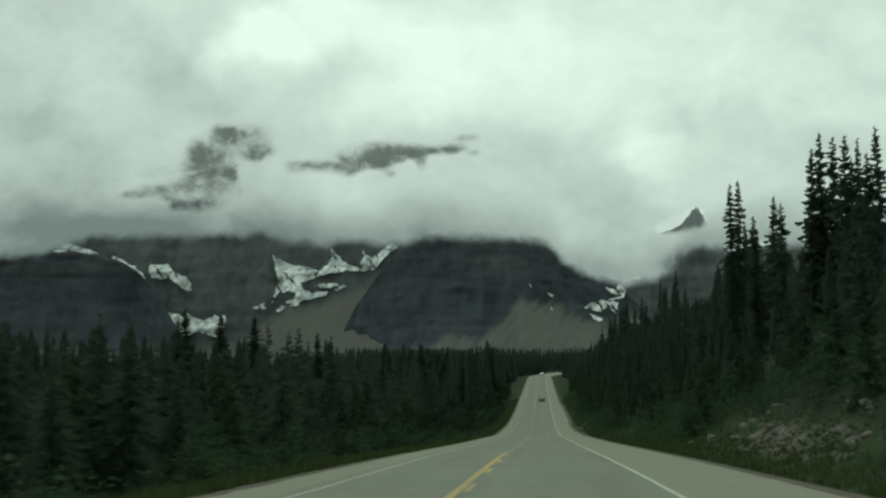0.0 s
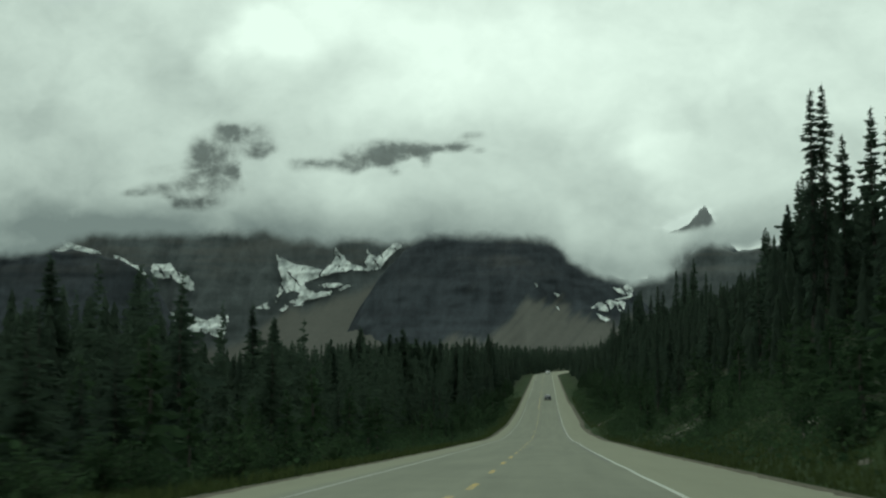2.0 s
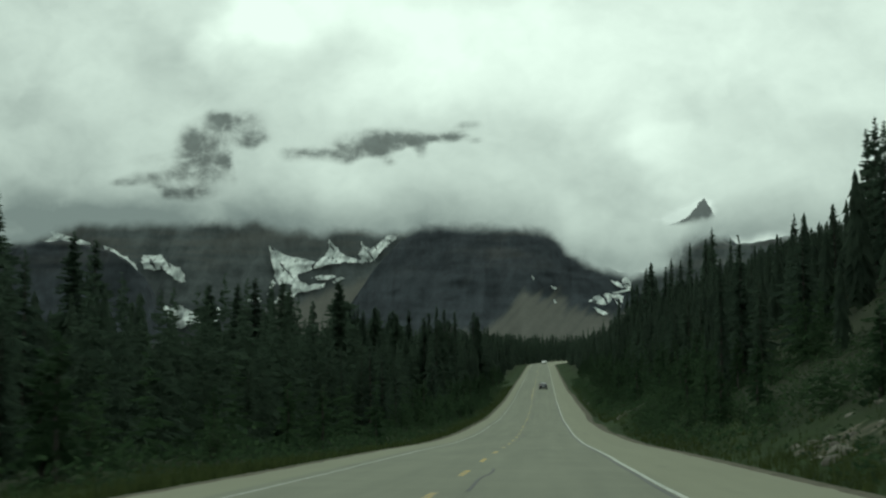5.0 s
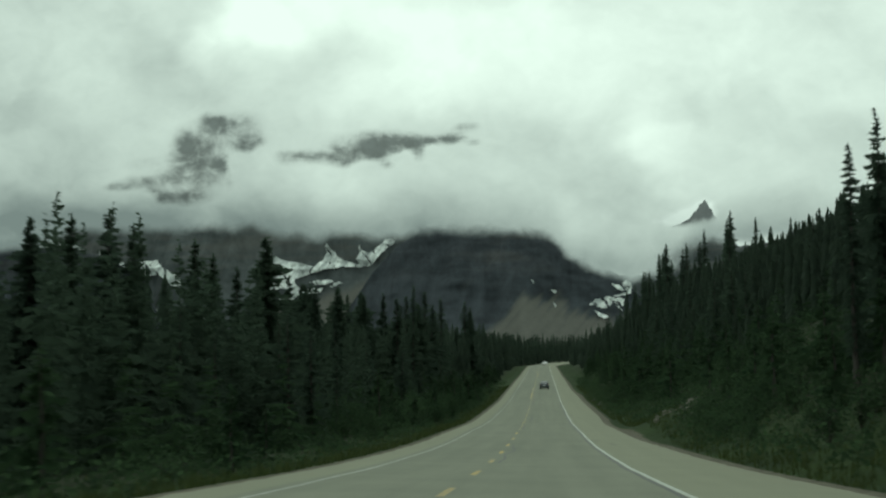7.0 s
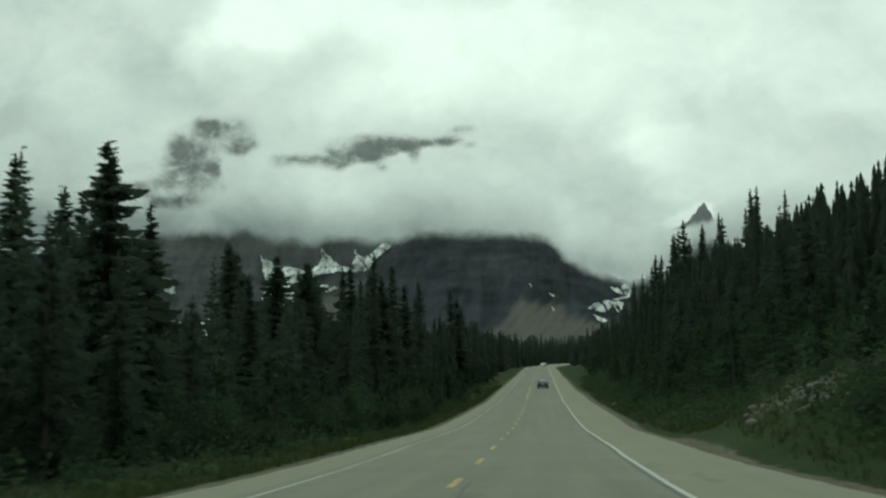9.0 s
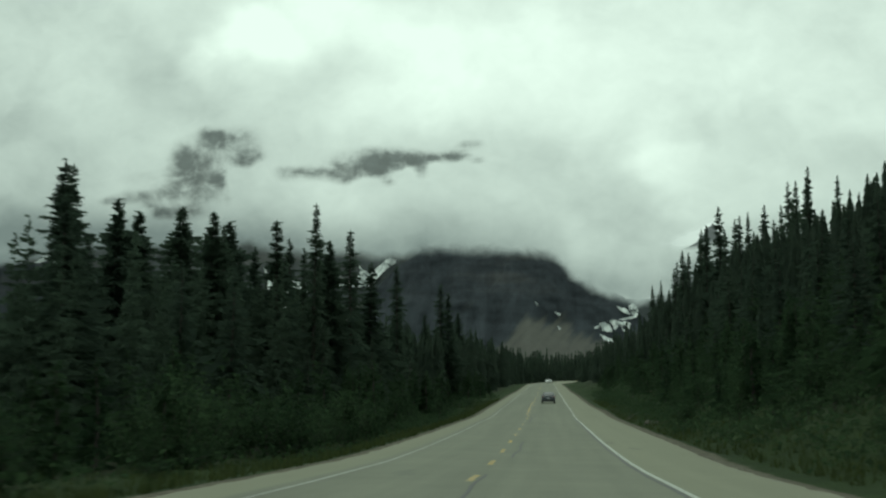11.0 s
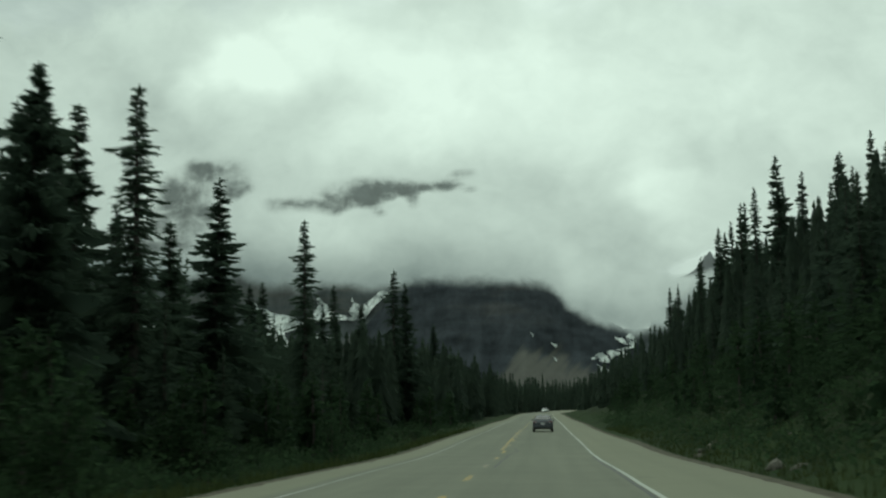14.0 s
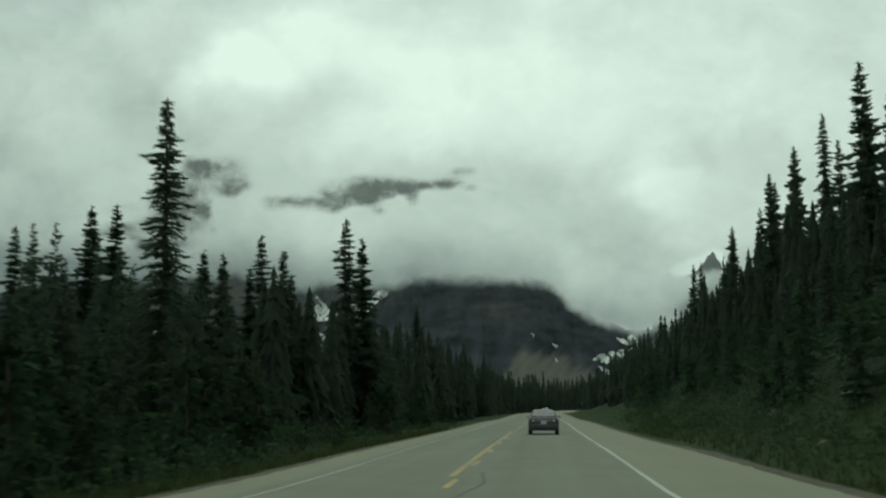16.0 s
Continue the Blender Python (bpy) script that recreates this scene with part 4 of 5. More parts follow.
for k in range(90):
    y = rng.uniform(30, 88)
    x = -rng.uniform(11.5 + 0.02 * y, 17 + 0.2 * y)
    if free_spot(x, y, 2.1):
        plant(rng.choice(("rank", "rank_slim", "rank_wide")), x, y, rng.uniform(3.2, 5.8), rng.uniform(1.1, 1.45))
count = 0
for k in range(4000):
    if count >= 100:
        break
    y = rng.uniform(48, 470)
    if rng.random() < 0.55:
        x = -rng.uniform(14.5, 29)
        h = (rng.uniform(7.0, 10.5) if x < -19 else rng.uniform(5.0, 8.5)) * (0.6 if y < 80 else 0.8 if 340 < y < 378 else 1.0)
    else:
        x = rng.uniform(12.3, 30)
        h = (rng.uniform(7.5, 11.0) if x > 18 else rng.uniform(3.5, 6.5)) * (0.85 if 230 < y < 345 else 1.0)
        if outcrop(y) > 0.35 and x < 13.5:
            continue
    if free_spot(x, y, 2.7 if x < 0 else 2.4):
        plant(rng.choice(("rank", "rank_slim", "rank_wide")), x, y, h, rng.uniform(0.9, 1.15))
        count += 1

spots = []
for k in range(12000):
    if len(spots) >= 720:
        break
    y = rng.uniform(62, 480)
    if rng.random() < 0.5:
        x = -(18.5 + 24 * rng.random() ** 1.5)
        h = rng.uniform(8.0, 10.6) + (1.2 if 275 < y < 345 and x < -20 else 0.0)
        if y < 95 or 338 < y < 380:
            h *= 0.76
    else:
        x = rng.uniform(15.5, 46)
        h = (rng.uniform(8.2, 12.4) if 150 < y < 205 else rng.uniform(6.8, 9.4) if y < 272 else rng.uniform(7.2, 9.8) if y < 345 else rng.uniform(7.8, 10.4) if y < 400 else rng.uniform(9.0, 13.0)) * (0.5 if x < 18.5 else 0.75 if x < 22 else 1.0)
        if x < 14 and outcrop(y) > 0.35:
            continue
    if free_spot(x, y, 2.0) and not (y < 92 and -34 < x < 0):
        PLACED.append((x, y))
        spots.append((x, y, h, rng.uniform(1.1, 1.5)))
spots = [(x, y, h, w * (0.8 if x > 0 else 1.0)) for x, y, h, w in spots]
for k in range(520):
    x, y = rng.uniform(19, 64), rng.uniform(215, 440)
    if free_spot(x, y, 1.2):
        spots.append((x, y, rng.uniform(6.0, 9.4) * (0.7 if x < 24 else 1.0 if y < 390 else 1.2), rng.uniform(0.85, 1.1)))
for k in range(70):
    x, y = -rng.uniform(13.5, 24), rng.uniform(450, 640)
    spots.append((x, y, rng.uniform(11.0, 14.5), rng.uniform(0.95, 1.2)))
for k in range(55):
    x, y = rng.uniform(36, 58), rng.uniform(350, 470)
    spots.append((x, y, rng.uniform(9.5, 12.3), rng.uniform(0.85, 1.1)))
for k in range(80):
    x, y = -rng.uniform(15.5, 32), rng.uniform(366, 432)
    if free_spot(x, y, 1.0):
        spots.append((x, y, rng.uniform(8.8, 11.0) + (1.4 if y > 402 else 0.0), rng.uniform(0.95, 1.2)))
for k in range(26):
    x, y = -rng.uniform(21, 33), rng.uniform(345, 388)
    spots.append((x, y, rng.uniform(9.4, 11.2), rng.uniform(0.95, 1.2)))
for k in range(32):
    x, y = -rng.uniform(21, 34), rng.uniform(298, 342)
    if free_spot(x, y, 1.0):
        spots.append((x, y, rng.uniform(11.8, 13.4), rng.uniform(0.95, 1.2)))
for k in range(60):
    x, y = -rng.uniform(18, 29), rng.uniform(285, 325)
    if free_spot(x, y, 1.0):
        spots.append((x, y, rng.uniform(9.5, 11.5), rng.uniform(1.1, 1.4)))
for k in range(90):
    x, y = -rng.uniform(17, 45), rng.uniform(285, 345)
    if free_spot(x, y, 1.3):
        spots.append((x, y, rng.uniform(8.5, 11.5), rng.uniform(0.95, 1.25)))
for k in range(90):
    x, y = -rng.uniform(26, 62), rng.uniform(98, 152)
    if free_spot(x, y, 1.6):
        spots.append((x, y, rng.uniform(2.0, 5.4) - land(x, y), rng.uniform(1.05, 1.35)))
for k in range(60):
    x, y = -rng.uniform(18, 44), rng.uniform(160, 232)
    if free_spot(x, y, 1.4):
        spots.append((x, y, rng.uniform(-0.6, 2.4) - land(x, y), rng.uniform(1.05, 1.35)))
for k in range(110):
    x, y = -rng.uniform(16.5, 48), rng.uniform(326, 372)
    if free_spot(x, y, 1.0):
        spots.append((x, y, 6.6 + 0.06 * (y - 326) + 0.066 * (-x - 16.5) + rng.uniform(-0.6, 0.6), rng.uniform(0.95, 1.25)))
front = [s for s in spots if -27 < s[0] < 0 and 90 < s[1] < 370]
forest("spruce_thicket", "dense dark spruce forest on both road sides", [s for s in spots if s not in front], mid_models, NEEDLES)
forest("spruce_thicket", "crowded dark spruces behind the front rank", [(x, y, h, 0.9 * w) for x, y, h, w in front], near_models, NEEDLES)
spots = []
for k in range(500):
    x, y = rng.choice((-1, 1)) * rng.uniform(11.0, 22), rng.uniform(45, 470) if rng.random() < 0.7 else rng.uniform(255, 350)
    if free_spot(x, y, 1.1) and (x < -13 or x < 0 and y < 90 or x > 0 and (outcrop(y) < 0.3 or x > 12.0)):
        spots.append((x, y, rng.uniform(2.0, 5.0), rng.uniform(1.3, 1.8)))
forest("spruce_scrub", "low dark spruce scrub below the taller trees", spots, small_models, YOUNG, "scrub")
spots = []
for k in range(1250):
    y = rng.uniform(60, 1000)
    x = rng.choice((-rng.uniform(43, 70), rng.uniform(43, 110))) if y < 480 else rng.uniform(-200, 160) + bend(min(y, 1000))
    xs = x - bend(y)
    if -15 < xs < 15 and y < 850:
        continue
    h = rng.uniform(8, 13) if y < 560 else rng.uniform(9, 15)
    spots.append((x, y, h, rng.uniform(0.85, 1.15)))
for k in range(900):
    y = rng.uniform(470, 760)
    side = rng.choice((-1, 1))
    xs = side * (11.0 + abs(rng.gauss(0, 14))) + (-2.5 if side < 0 else 0)
    spots.append((xs + bend(y), y, rng.uniform(6, 13) * (0.78 if side > 0 else 1.0), rng.uniform(0.9, 1.2)))
for k in range(280):
    x, y = -rng.uniform(19, 100), rng.uniform(475, 690)
    spots.append((x + bend(y), y, rng.uniform(15.2, 18.6), rng.uniform(0.8, 1.05)))
for k in range(650):
    y = rng.uniform(-105, 700)
    x = rng.choice((-rng.uniform(60, 230), rng.uniform(95, 230))) if y > 60 else rng.choice((-rng.uniform(16, 120), rng.uniform(18, 120)))
    if y > 60 or abs(x) > 30:
        spots.append((x, y, rng.uniform(8, 13), rng.uniform(0.9, 1.2)))
for k in range(1000):
    y = rng.uniform(690, 990)
    x = rng.uniform(-120, 160)
    if abs(x - bend(y)) < 14:
        continue
    spots.append((x, y, rng.uniform(12.0, 17.0), rng.uniform(0.85, 1.1)))
forest("distant_spruce_forest", "far dark spruce forest filling the valley", spots, far_models, NEEDLES)

# young spruces along the forest edge
sapling_home = thing("young_spruce", Matrix.Translation((4, -400, -60)), "small bright green young spruce at forest edge", "tree", "young spruces at the forest edge")
mesh_object("trunk", *trunk_shape(3.4, 0.06, 5, 6, 5), BARK, sapling_home)
mesh_object("crown", *spruce_crown(3.5, 0.12, 0.95, 77, step=0.3, power=0.85, per=5, droop=0.35, twigs=0.8), YOUNG, sapling_home, smooth=False)
for k in range(290):
    y = rng.uniform(32, 470) if rng.random() < 0.8 else rng.uniform(240, 360)
    x = -rng.uniform(10.5, 17) if rng.random() < 0.45 else rng.uniform(9.6, 16)
    if outcrop(y) > 0.4 and 0 < x < 11.5:
        continue
    s = rng.uniform(0.45, 1.35)
    copy_thing(sapling_home, Matrix.Translation((x, y, land(x, y) - 0.04)) @ Matrix.Rotation(rng.uniform(0, 6.28), 4, "Z") @ Matrix.Diagonal((s * rng.uniform(0.9, 1.3), s * rng.uniform(0.9, 1.3), s, 1)))


# dead grey stems among the living trees
def snag(x, y, height, seed):
    ob = thing("dead_tree", Matrix.Translation((x, y, land(x, y) - 0.1)), "bare grey dead spruce stem among living trees", "dead tree", "dead stems in the forest")
    r = random.Random(seed)
    verts, faces = trunk_shape(height, 0.07, seed, 7, 7)
    for k in range(20):
        z, a, l = r.uniform(0.25, 0.95) * height, r.uniform(0, 6.28), r.uniform(0.25, 0.9)
        d, sd = Vector((math.cos(a), math.sin(a), -0.2)) * l, Vector((-math.sin(a), math.cos(a), 0)) * 0.016
        p, i = Vector((0, 0, z)), len(verts)
        verts += [(p - sd)[:], (p + sd)[:], (p + Vector((0, 0, 0.03)))[:], (p + d)[:]]
        faces += [(i, i + 1, i + 3), (i + 1, i + 2, i + 3), (i + 2, i, i + 3)]
    mesh_object("trunk", verts, faces, DEAD, ob, smooth=False)


for k, (x, y, h) in enumerate(((-16.4, 358, 6.0), (-15.0, 216, 2.8), (-15.0, 211, 3.0))):
    snag(x, y, h, 300 + k)


# ---------------------------------------------------------------- shrubs, grass, stones
def bush_shape(seed, leaves, spread, height, leaf=1.0):
    r = random.Random(seed)
    sv, sf, lv, lf = [], [], [], []
    stems = []
    for k in range(9):
        a, lean = r.uniform(0, 6.28), r.uniform(0.15, 0.95) * spread
        top = Vector((math.cos(a) * lean, math.sin(a) * lean, height * r.uniform(0.6, 1.0) * (1 - 0.3 * lean / spread)))
        stems.append(top)
        b, n = len(sv), Vector((-math.sin(a), math.cos(a), 0)) * 0.018
        mid = top * 0.5 + Vector((0, 0, 0.1))
        sv += [(-n)[:], n[:], (mid + n * 0.7)[:], (mid - n * 0.7)[:], top[:], (mid + Vector((0, 0, 0.03)))[:], (0, 0, 0.04)]
        sf += [(b, b + 1, b + 2, b + 3), (b + 3, b + 2, b + 4), (b + 1, b + 6, b + 5, b + 2), (b + 6, b, b + 3, b + 5), (b + 2, b + 5, b + 4), (b + 5, b + 3, b + 4)]
    for k in range(leaves):
        top = stems[r.randrange(9)]
        u = r.uniform(0.3, 1.08)
        p = top * u + Vector((r.gauss(0, 0.16), r.gauss(0, 0.16), r.gauss(0, 0.12))) * spread
        p.z = max(0.05, p.z)
        d = Vector((r.uniform(-1, 1), r.uniform(-1, 1), r.uniform(-0.5, 0.8))).normalized()
        side = d.cross(Vector((r.uniform(-1, 1), r.uniform(-1, 1), r.uniform(-1, 1)))).normalized()
        l, w = leaf * r.uniform(0.09, 0.175), leaf * r.uniform(0.034, 0.064)
        b = len(lv)
        lv += [p[:], (p + d * l * 0.5 + side * w)[:], (p + d * l)[:], (p + d * l * 0.5 - side * w)[:]]
        lf.append((b, b + 1, b + 2, b + 3))
    return sv, sf, lv, lf


BUSHES = []
for seed, leaves, spread, height, label in ((21, 900, 1.5, 2.5, "tall bushy green alder shrub at forest edge"), (3, 440, 0.9, 1.5, "leafy green willow shrub on road verge"), (8, 360, 1.2, 1.1, "low spreading willow shrub on road verge"),
                                            (15, 320, 0.7, 1.9, "upright dull green alder shrub at forest edge")):
    b = thing("willow_shrub", Matrix.Translation((8, -400, -60)), label, "shrub", "shrubs along the road")
    sv, sf, lv, lf = bush_shape(seed, leaves, spread, height)
    mesh_object("stem", sv, sf, BARK, b, smooth=False)
    mesh_object("foliage", lv, lf, LEAVES, b, smooth=False)
    BUSHES.append(b)
for k in range(64):
    y = rng.uniform(26, 440)
    if rng.random() < 0.55:
        x = LEFT_EDGE - 3.0 - abs(rng.gauss(0, 3.4))
    else:
        x = RIGHT_EDGE + 4.2 + abs(rng.gauss(0, 3.6))
        if outcrop(y) > 0.3 and x < 12.5 and rng.random() < 0.85:
            continue
    s = rng.uniform(0.6, 1.35)
    copy_thing(rng.choice(BUSHES[1:]), Matrix.Translation((x, y, land(x, y) - 0.03)) @ Matrix.Rotation(rng.uniform(0, 6.28), 4, "Z") @ Matrix.Diagonal((s, s, s * rng.uniform(0.8, 1.2), 1)))


for k in range(44):
    if k < 26:
        x, y, s = rng.uniform(8.3, 12.0), rng.uniform(198, 211.5), rng.uniform(0.5, 0.95)
    else:
        x, y, s = rng.uniform(10.6, 15.0), rng.uniform(211, 236), rng.uniform(0.6, 1.2)
    copy_thing(rng.choice(BUSHES), Matrix.Translation((x, y, land(x, y) - 0.03)) @ Matrix.Rotation(rng.uniform(0, 6.28), 4, "Z") @ Matrix.Diagonal((s, s, s * 0.8, 1)))
for k in range(66):
    y = rng.uniform(28, 215) if k < 46 else rng.uniform(215, 300)
    x, s = RIGHT_EDGE + (7.2 if outcrop(y) > 0.3 else 3.4) + abs(rng.gauss(0, 4.5)), rng.uniform(0.5, 1.2)
    copy_thing(rng.choice(BUSHES), Matrix.Translation((x, y, land(x, y) - 0.03)) @ Matrix.Rotation(rng.uniform(0, 6.28), 4, "Z") @ Matrix.Diagonal((s, s, s * rng.uniform(0.6, 1.0), 1)))
for k in range(54):
    y = rng.uniform(17, 95)
    x, s = LEFT_EDGE - 2.4 - abs(rng.gauss(0, 2.6)), rng.uniform(0.5, 1.15)
    copy_thing(rng.choice(BUSHES), Matrix.Translation((x, y, land(x, y) - 0.03)) @ Matrix.Rotation(rng.uniform(0, 6.28), 4, "Z") @ Matrix.Diagonal((s, s, s * rng.uniform(0.6, 0.9), 1)))
for k in range(26):
    x, y, s = -rng.uniform(10.0, 14.5), rng.uniform(250, 306), rng.uniform(0.7, 1.25)
    copy_thing(BUSHES[0], Matrix.Translation((x, y, land(x, y) - 0.03)) @ Matrix.Rotation(rng.uniform(0, 6.28), 4, "Z") @ Matrix.Diagonal((s, s, s * rng.uniform(0.9, 1.2), 1)))
for k in range(62):
    x, y = (-rng.uniform(10.5, 15.0), rng.uniform(210, 318)) if k % 2 else (rng.uniform(9.5, 16.5), rng.uniform(255, 345))
    s = rng.uniform(0.55, 1.1)
    copy_thing(BUSHES[0], Matrix.Translation((x, y, land(x, y) - 0.03)) @ Matrix.Rotation(rng.uniform(0, 6.28), 4, "Z") @ Matrix.Diagonal((s, s, s * rng.uniform(0.9, 1.2), 1)))


def build_grass():
    verts, faces = [], []
    for k in range(15000):
        y = rng.uniform(8, 400) if rng.random() < 0.7 else rng.uniform(8, 140)
        if rng.random() < 0.5:
            x = LEFT_EDGE - 0.5 - abs(rng.gauss(0, 2.2))
        else:
            x = RIGHT_EDGE + 1.5 + abs(rng.gauss(0, 2.2))
            if outcrop(y) > 0.4 and x > RIGHT_EDGE + 4 and rng.random() < 0.7:
                continue
        z = land(x, y)
        for b in range(4):
            a, l = rng.uniform(0, 6.28), rng.uniform(0.12, 0.42)
            px, py = x + rng.gauss(0, 0.08), y + rng.gauss(0, 0.08)
            c, s = math.cos(a), math.sin(a)
            w, lean = 0.022, rng.uniform(0.05, 0.5) * l
            i = len(verts)
            verts += [(px - s * w, py + c * w, z - 0.03), (px + s * w, py - c * w, z - 0.03), (px + c * lean, py + s * lean, z + l)]
            faces.append((i, i + 1, i + 2))
    return tagged(mesh_object("verge_grass", verts, faces, BLADES, smooth=False), "rough green grass along both road verges", "grass", kind="stuff")


build_grass()


def build_undergrowth():
    """Low leafy growth between the verge and the first trees, too thick to tell apart."""
    verts, faces = [], []
    for k in range(11200):
        y = rng.uniform(40, 440) if k < 4600 else rng.uniform(20, 230) if k < 6400 else rng.uniform(190, 420)
        if k < 1150 or 5700 < k < 6400:
            x = LEFT_EDGE - 2.2 - abs(rng.gauss(0, 5))
        else:
            x = RIGHT_EDGE + (3.0 + abs(rng.gauss(0, 6)) if k < 2300 else rng.uniform(2.2, 13))
            if outcrop(y) > 0.3 and RIGHT_EDGE + 2.2 < x < RIGHT_EDGE + 7 and rng.random() < 0.75:
                continue
        if 8600 <= k < 9500:
            x, y = -rng.uniform(9.6, 15.5), rng.uniform(284, 350)
        elif k >= 9500:
            x, y = (rng.uniform(8.0, 13.0), rng.uniform(197, 212)) if k < 10000 else (rng.uniform(10.8, 15.0), rng.uniform(40, 84)) if k < 10400 else (rng.uniform(11.6, 16.0), rng.uniform(106, 156)) if k < 10900 else (rng.uniform(9.0, 12.5), rng.uniform(110, 128))
        size, z = rng.uniform(0.3, 0.95) if k < 3600 else rng.uniform(0.5, 1.3), land(x, y)
        for b in range(14):
            a, d, up = rng.uniform(0, 6.28), size * math.sqrt(rng.random()), rng.random()
            p = Vector((x + d * math.cos(a), y + d * math.sin(a), z + size * up * 1.3 * (1 - 0.5 * d / size)))
            v = Vector((rng.uniform(-1, 1), rng.uniform(-1, 1), rng.uniform(-0.3, 0.9))).normalized() * rng.uniform(0.11, 0.27)
            w = v.cross(Vector((rng.uniform(-1, 1), rng.uniform(-1, 1), rng.uniform(-1, 1)))) * 0.32
            i = len(verts)
            verts += [p[:], (p + v * 0.5 + w)[:], (p + v)[:], (p + v * 0.5 - w)[:]]
            faces.append((i, i + 1, i + 2, i + 3))
    return tagged(mesh_object("undergrowth", verts, faces, LEAVES, smooth=False), "low tangled leafy undergrowth at forest edge", "undergrowth", kind="stuff")


build_undergrowth()


def stone_shape(seed, flat):
    bm = bmesh.new()
    bmesh.ops.create_icosphere(bm, subdivisions=2, radius=0.5)
    r = random.Random(seed)
    planes = [(Vector((r.uniform(-1, 1), r.uniform(-1, 1), r.uniform(-0.6, 1))).normalized(), r.uniform(0.26, 0.42)) for _ in range(9)]
    for v in bm.verts:
        for n, d in planes:
            over = v.co.dot(n) - d
            if over > 0:
                v.co -= n * over * 0.92
        v.co *= 1 + 0.10 * n3(*(v.co * 3.0 + Vector((seed, 0, 0))))
        v.co.z *= flat
    return bm


STONES = []
for seed, flat in ((1, 0.7), (2, 0.55), (3, 0.85), (4, 0.6), (5, 0.75)):
    s = bm_object("boulder", stone_shape(seed, flat), STONE)
    s.matrix_basis = Matrix.Translation((12 + 2 * seed, -400, -60))
    STONES.append(tagged(s, "pale grey limestone boulder on the road bank", "boulder", "boulders on the cut bank"))


def drop_stone(x, y, size):
    m = Matrix.Translation((x, y, land(x, y) - 0.08 * size)) @ Euler((rng.uniform(-0.4, 0.4), rng.uniform(-0.4, 0.4), rng.uniform(0, 6.28))).to_matrix().to_4x4()
    copy_thing(rng.choice(STONES), m @ Matrix.Diagonal((size * rng.uniform(0.8, 1.5), size, size, 1)))


for x, y, size in ((6.9, 321.9, 0.9), (7.4, 323.4, 1.0), (10.8, 347, 0.9), (8.0, 326, 0.7), (7.3, 305.3, 0.9), (7.6, 303.2, 0.6), (11.4, 340, 0.7), (10.9, 132.5, 0.9), (9.6, 138.5, 0.7), (10.4, 134.5, 0.6), (9.6, 356, 0.7)):
    drop_stone(x, y, size)
for k in range(24):
    u = rng.random()
    drop_stone(7.3 + 2.9 * u + rng.gauss(0, 0.5), 219.5 - 5.0 * u + rng.gauss(0, 1.6), rng.uniform(0.25, 0.6))
for k in range(16):
    u = k / 15
    drop_stone(8.9 + 1.8 * u + rng.gauss(0, 0.4), 40 + 28 * u + rng.gauss(0, 1.8), rng.uniform(0.35, 0.85))
for mid, reach, many in ((50, 18, 70), (219, 9, 46), (138, 8, 40), (92, 6, 10), (330, 14, 8)):
    for k in range(many):
        y = rng.gauss(mid, reach * 0.6)
        d = 2.6 + abs(rng.gauss(0, 2.4)) + wide(y)
        drop_stone(RIGHT_EDGE + d, y, min(1.2, 0.2 + abs(rng.gauss(0, 0.28))))


# ---------------------------------------------------------------- cars
def car_paint(name, colour):
    def build(n):
        v = obj_coords(n)
        dust = n.noise(v, 3.0, 5.0, 0.6)
        low = n.put("ShaderNodeSeparateXYZ", None, i0=v).outputs[2]
        f = n.math("MULTIPLY", n.span(n.math("ADD", low, dust), 1.0, 0.5), 0.45)
        return surface(n, n.mix(f, colour, (0.16, 0.15, 0.13, 1)), 0.35, 0.25, None, specular=0.5)
    return material(name, build)


SLATE = car_paint("slate_grey_paint", (0.045, 0.052, 0.062, 1))
PALE = car_paint("white_car_paint", (0.62, 0.63, 0.62, 1))
GLASS = plain("tinted_car_glass", (0.02, 0.024, 0.026), 0.08, 0.0, 0.05, 2.0, 0.8)
RUBBER = plain("black_rubber", (0.02, 0.02, 0.02), 0.85)
ALLOY = plain("alloy_rim", (0.35, 0.35, 0.36), 0.4, 0.8)
LAMP_RED = plain("red_tail_lens", (0.13, 0.010, 0.010), 0.3)
LAMP_WHITE = plain("clear_lens", (0.55, 0.56, 0.56), 0.2)
TRIM = plain("black_plastic_trim", (0.022, 0.022, 0.024), 0.6)
PLATE = plain("plate_white", (0.45, 0.45, 0.46), 0.5)
CHROME = plain("chrome", (0.6, 0.6, 0.62), 0.2, 1.0)


def loft(rings, close_ends=True):
    bm = bmesh.new()
    rows = [[bm.verts.new(p) for p in ring] for ring in rings]
    for a, b in zip(rows, rows[1:]):
        for i in range(len(a) - 1):
            bm.faces.new((a[i], a[i + 1], b[i + 1], b[i]))
    if close_ends:
        bm.faces.new(rows[0])
        bm.faces.new(list(reversed(rows[-1])))
    bmesh.ops.recalc_face_normals(bm, faces=bm.faces)
    return bm


def box(w, d, h, bevel=0.02, at=(0, 0, 0)):
    bm = bmesh.new()
    bmesh.ops.create_cube(bm, size=1.0, matrix=Matrix.Translation(at) @ Matrix.Diagonal((w, d, h, 1)))
    bmesh.ops.bevel(bm, geom=bm.edges[:], offset=bevel, segments=2, affect="EDGES", profile=0.6)
    return bm


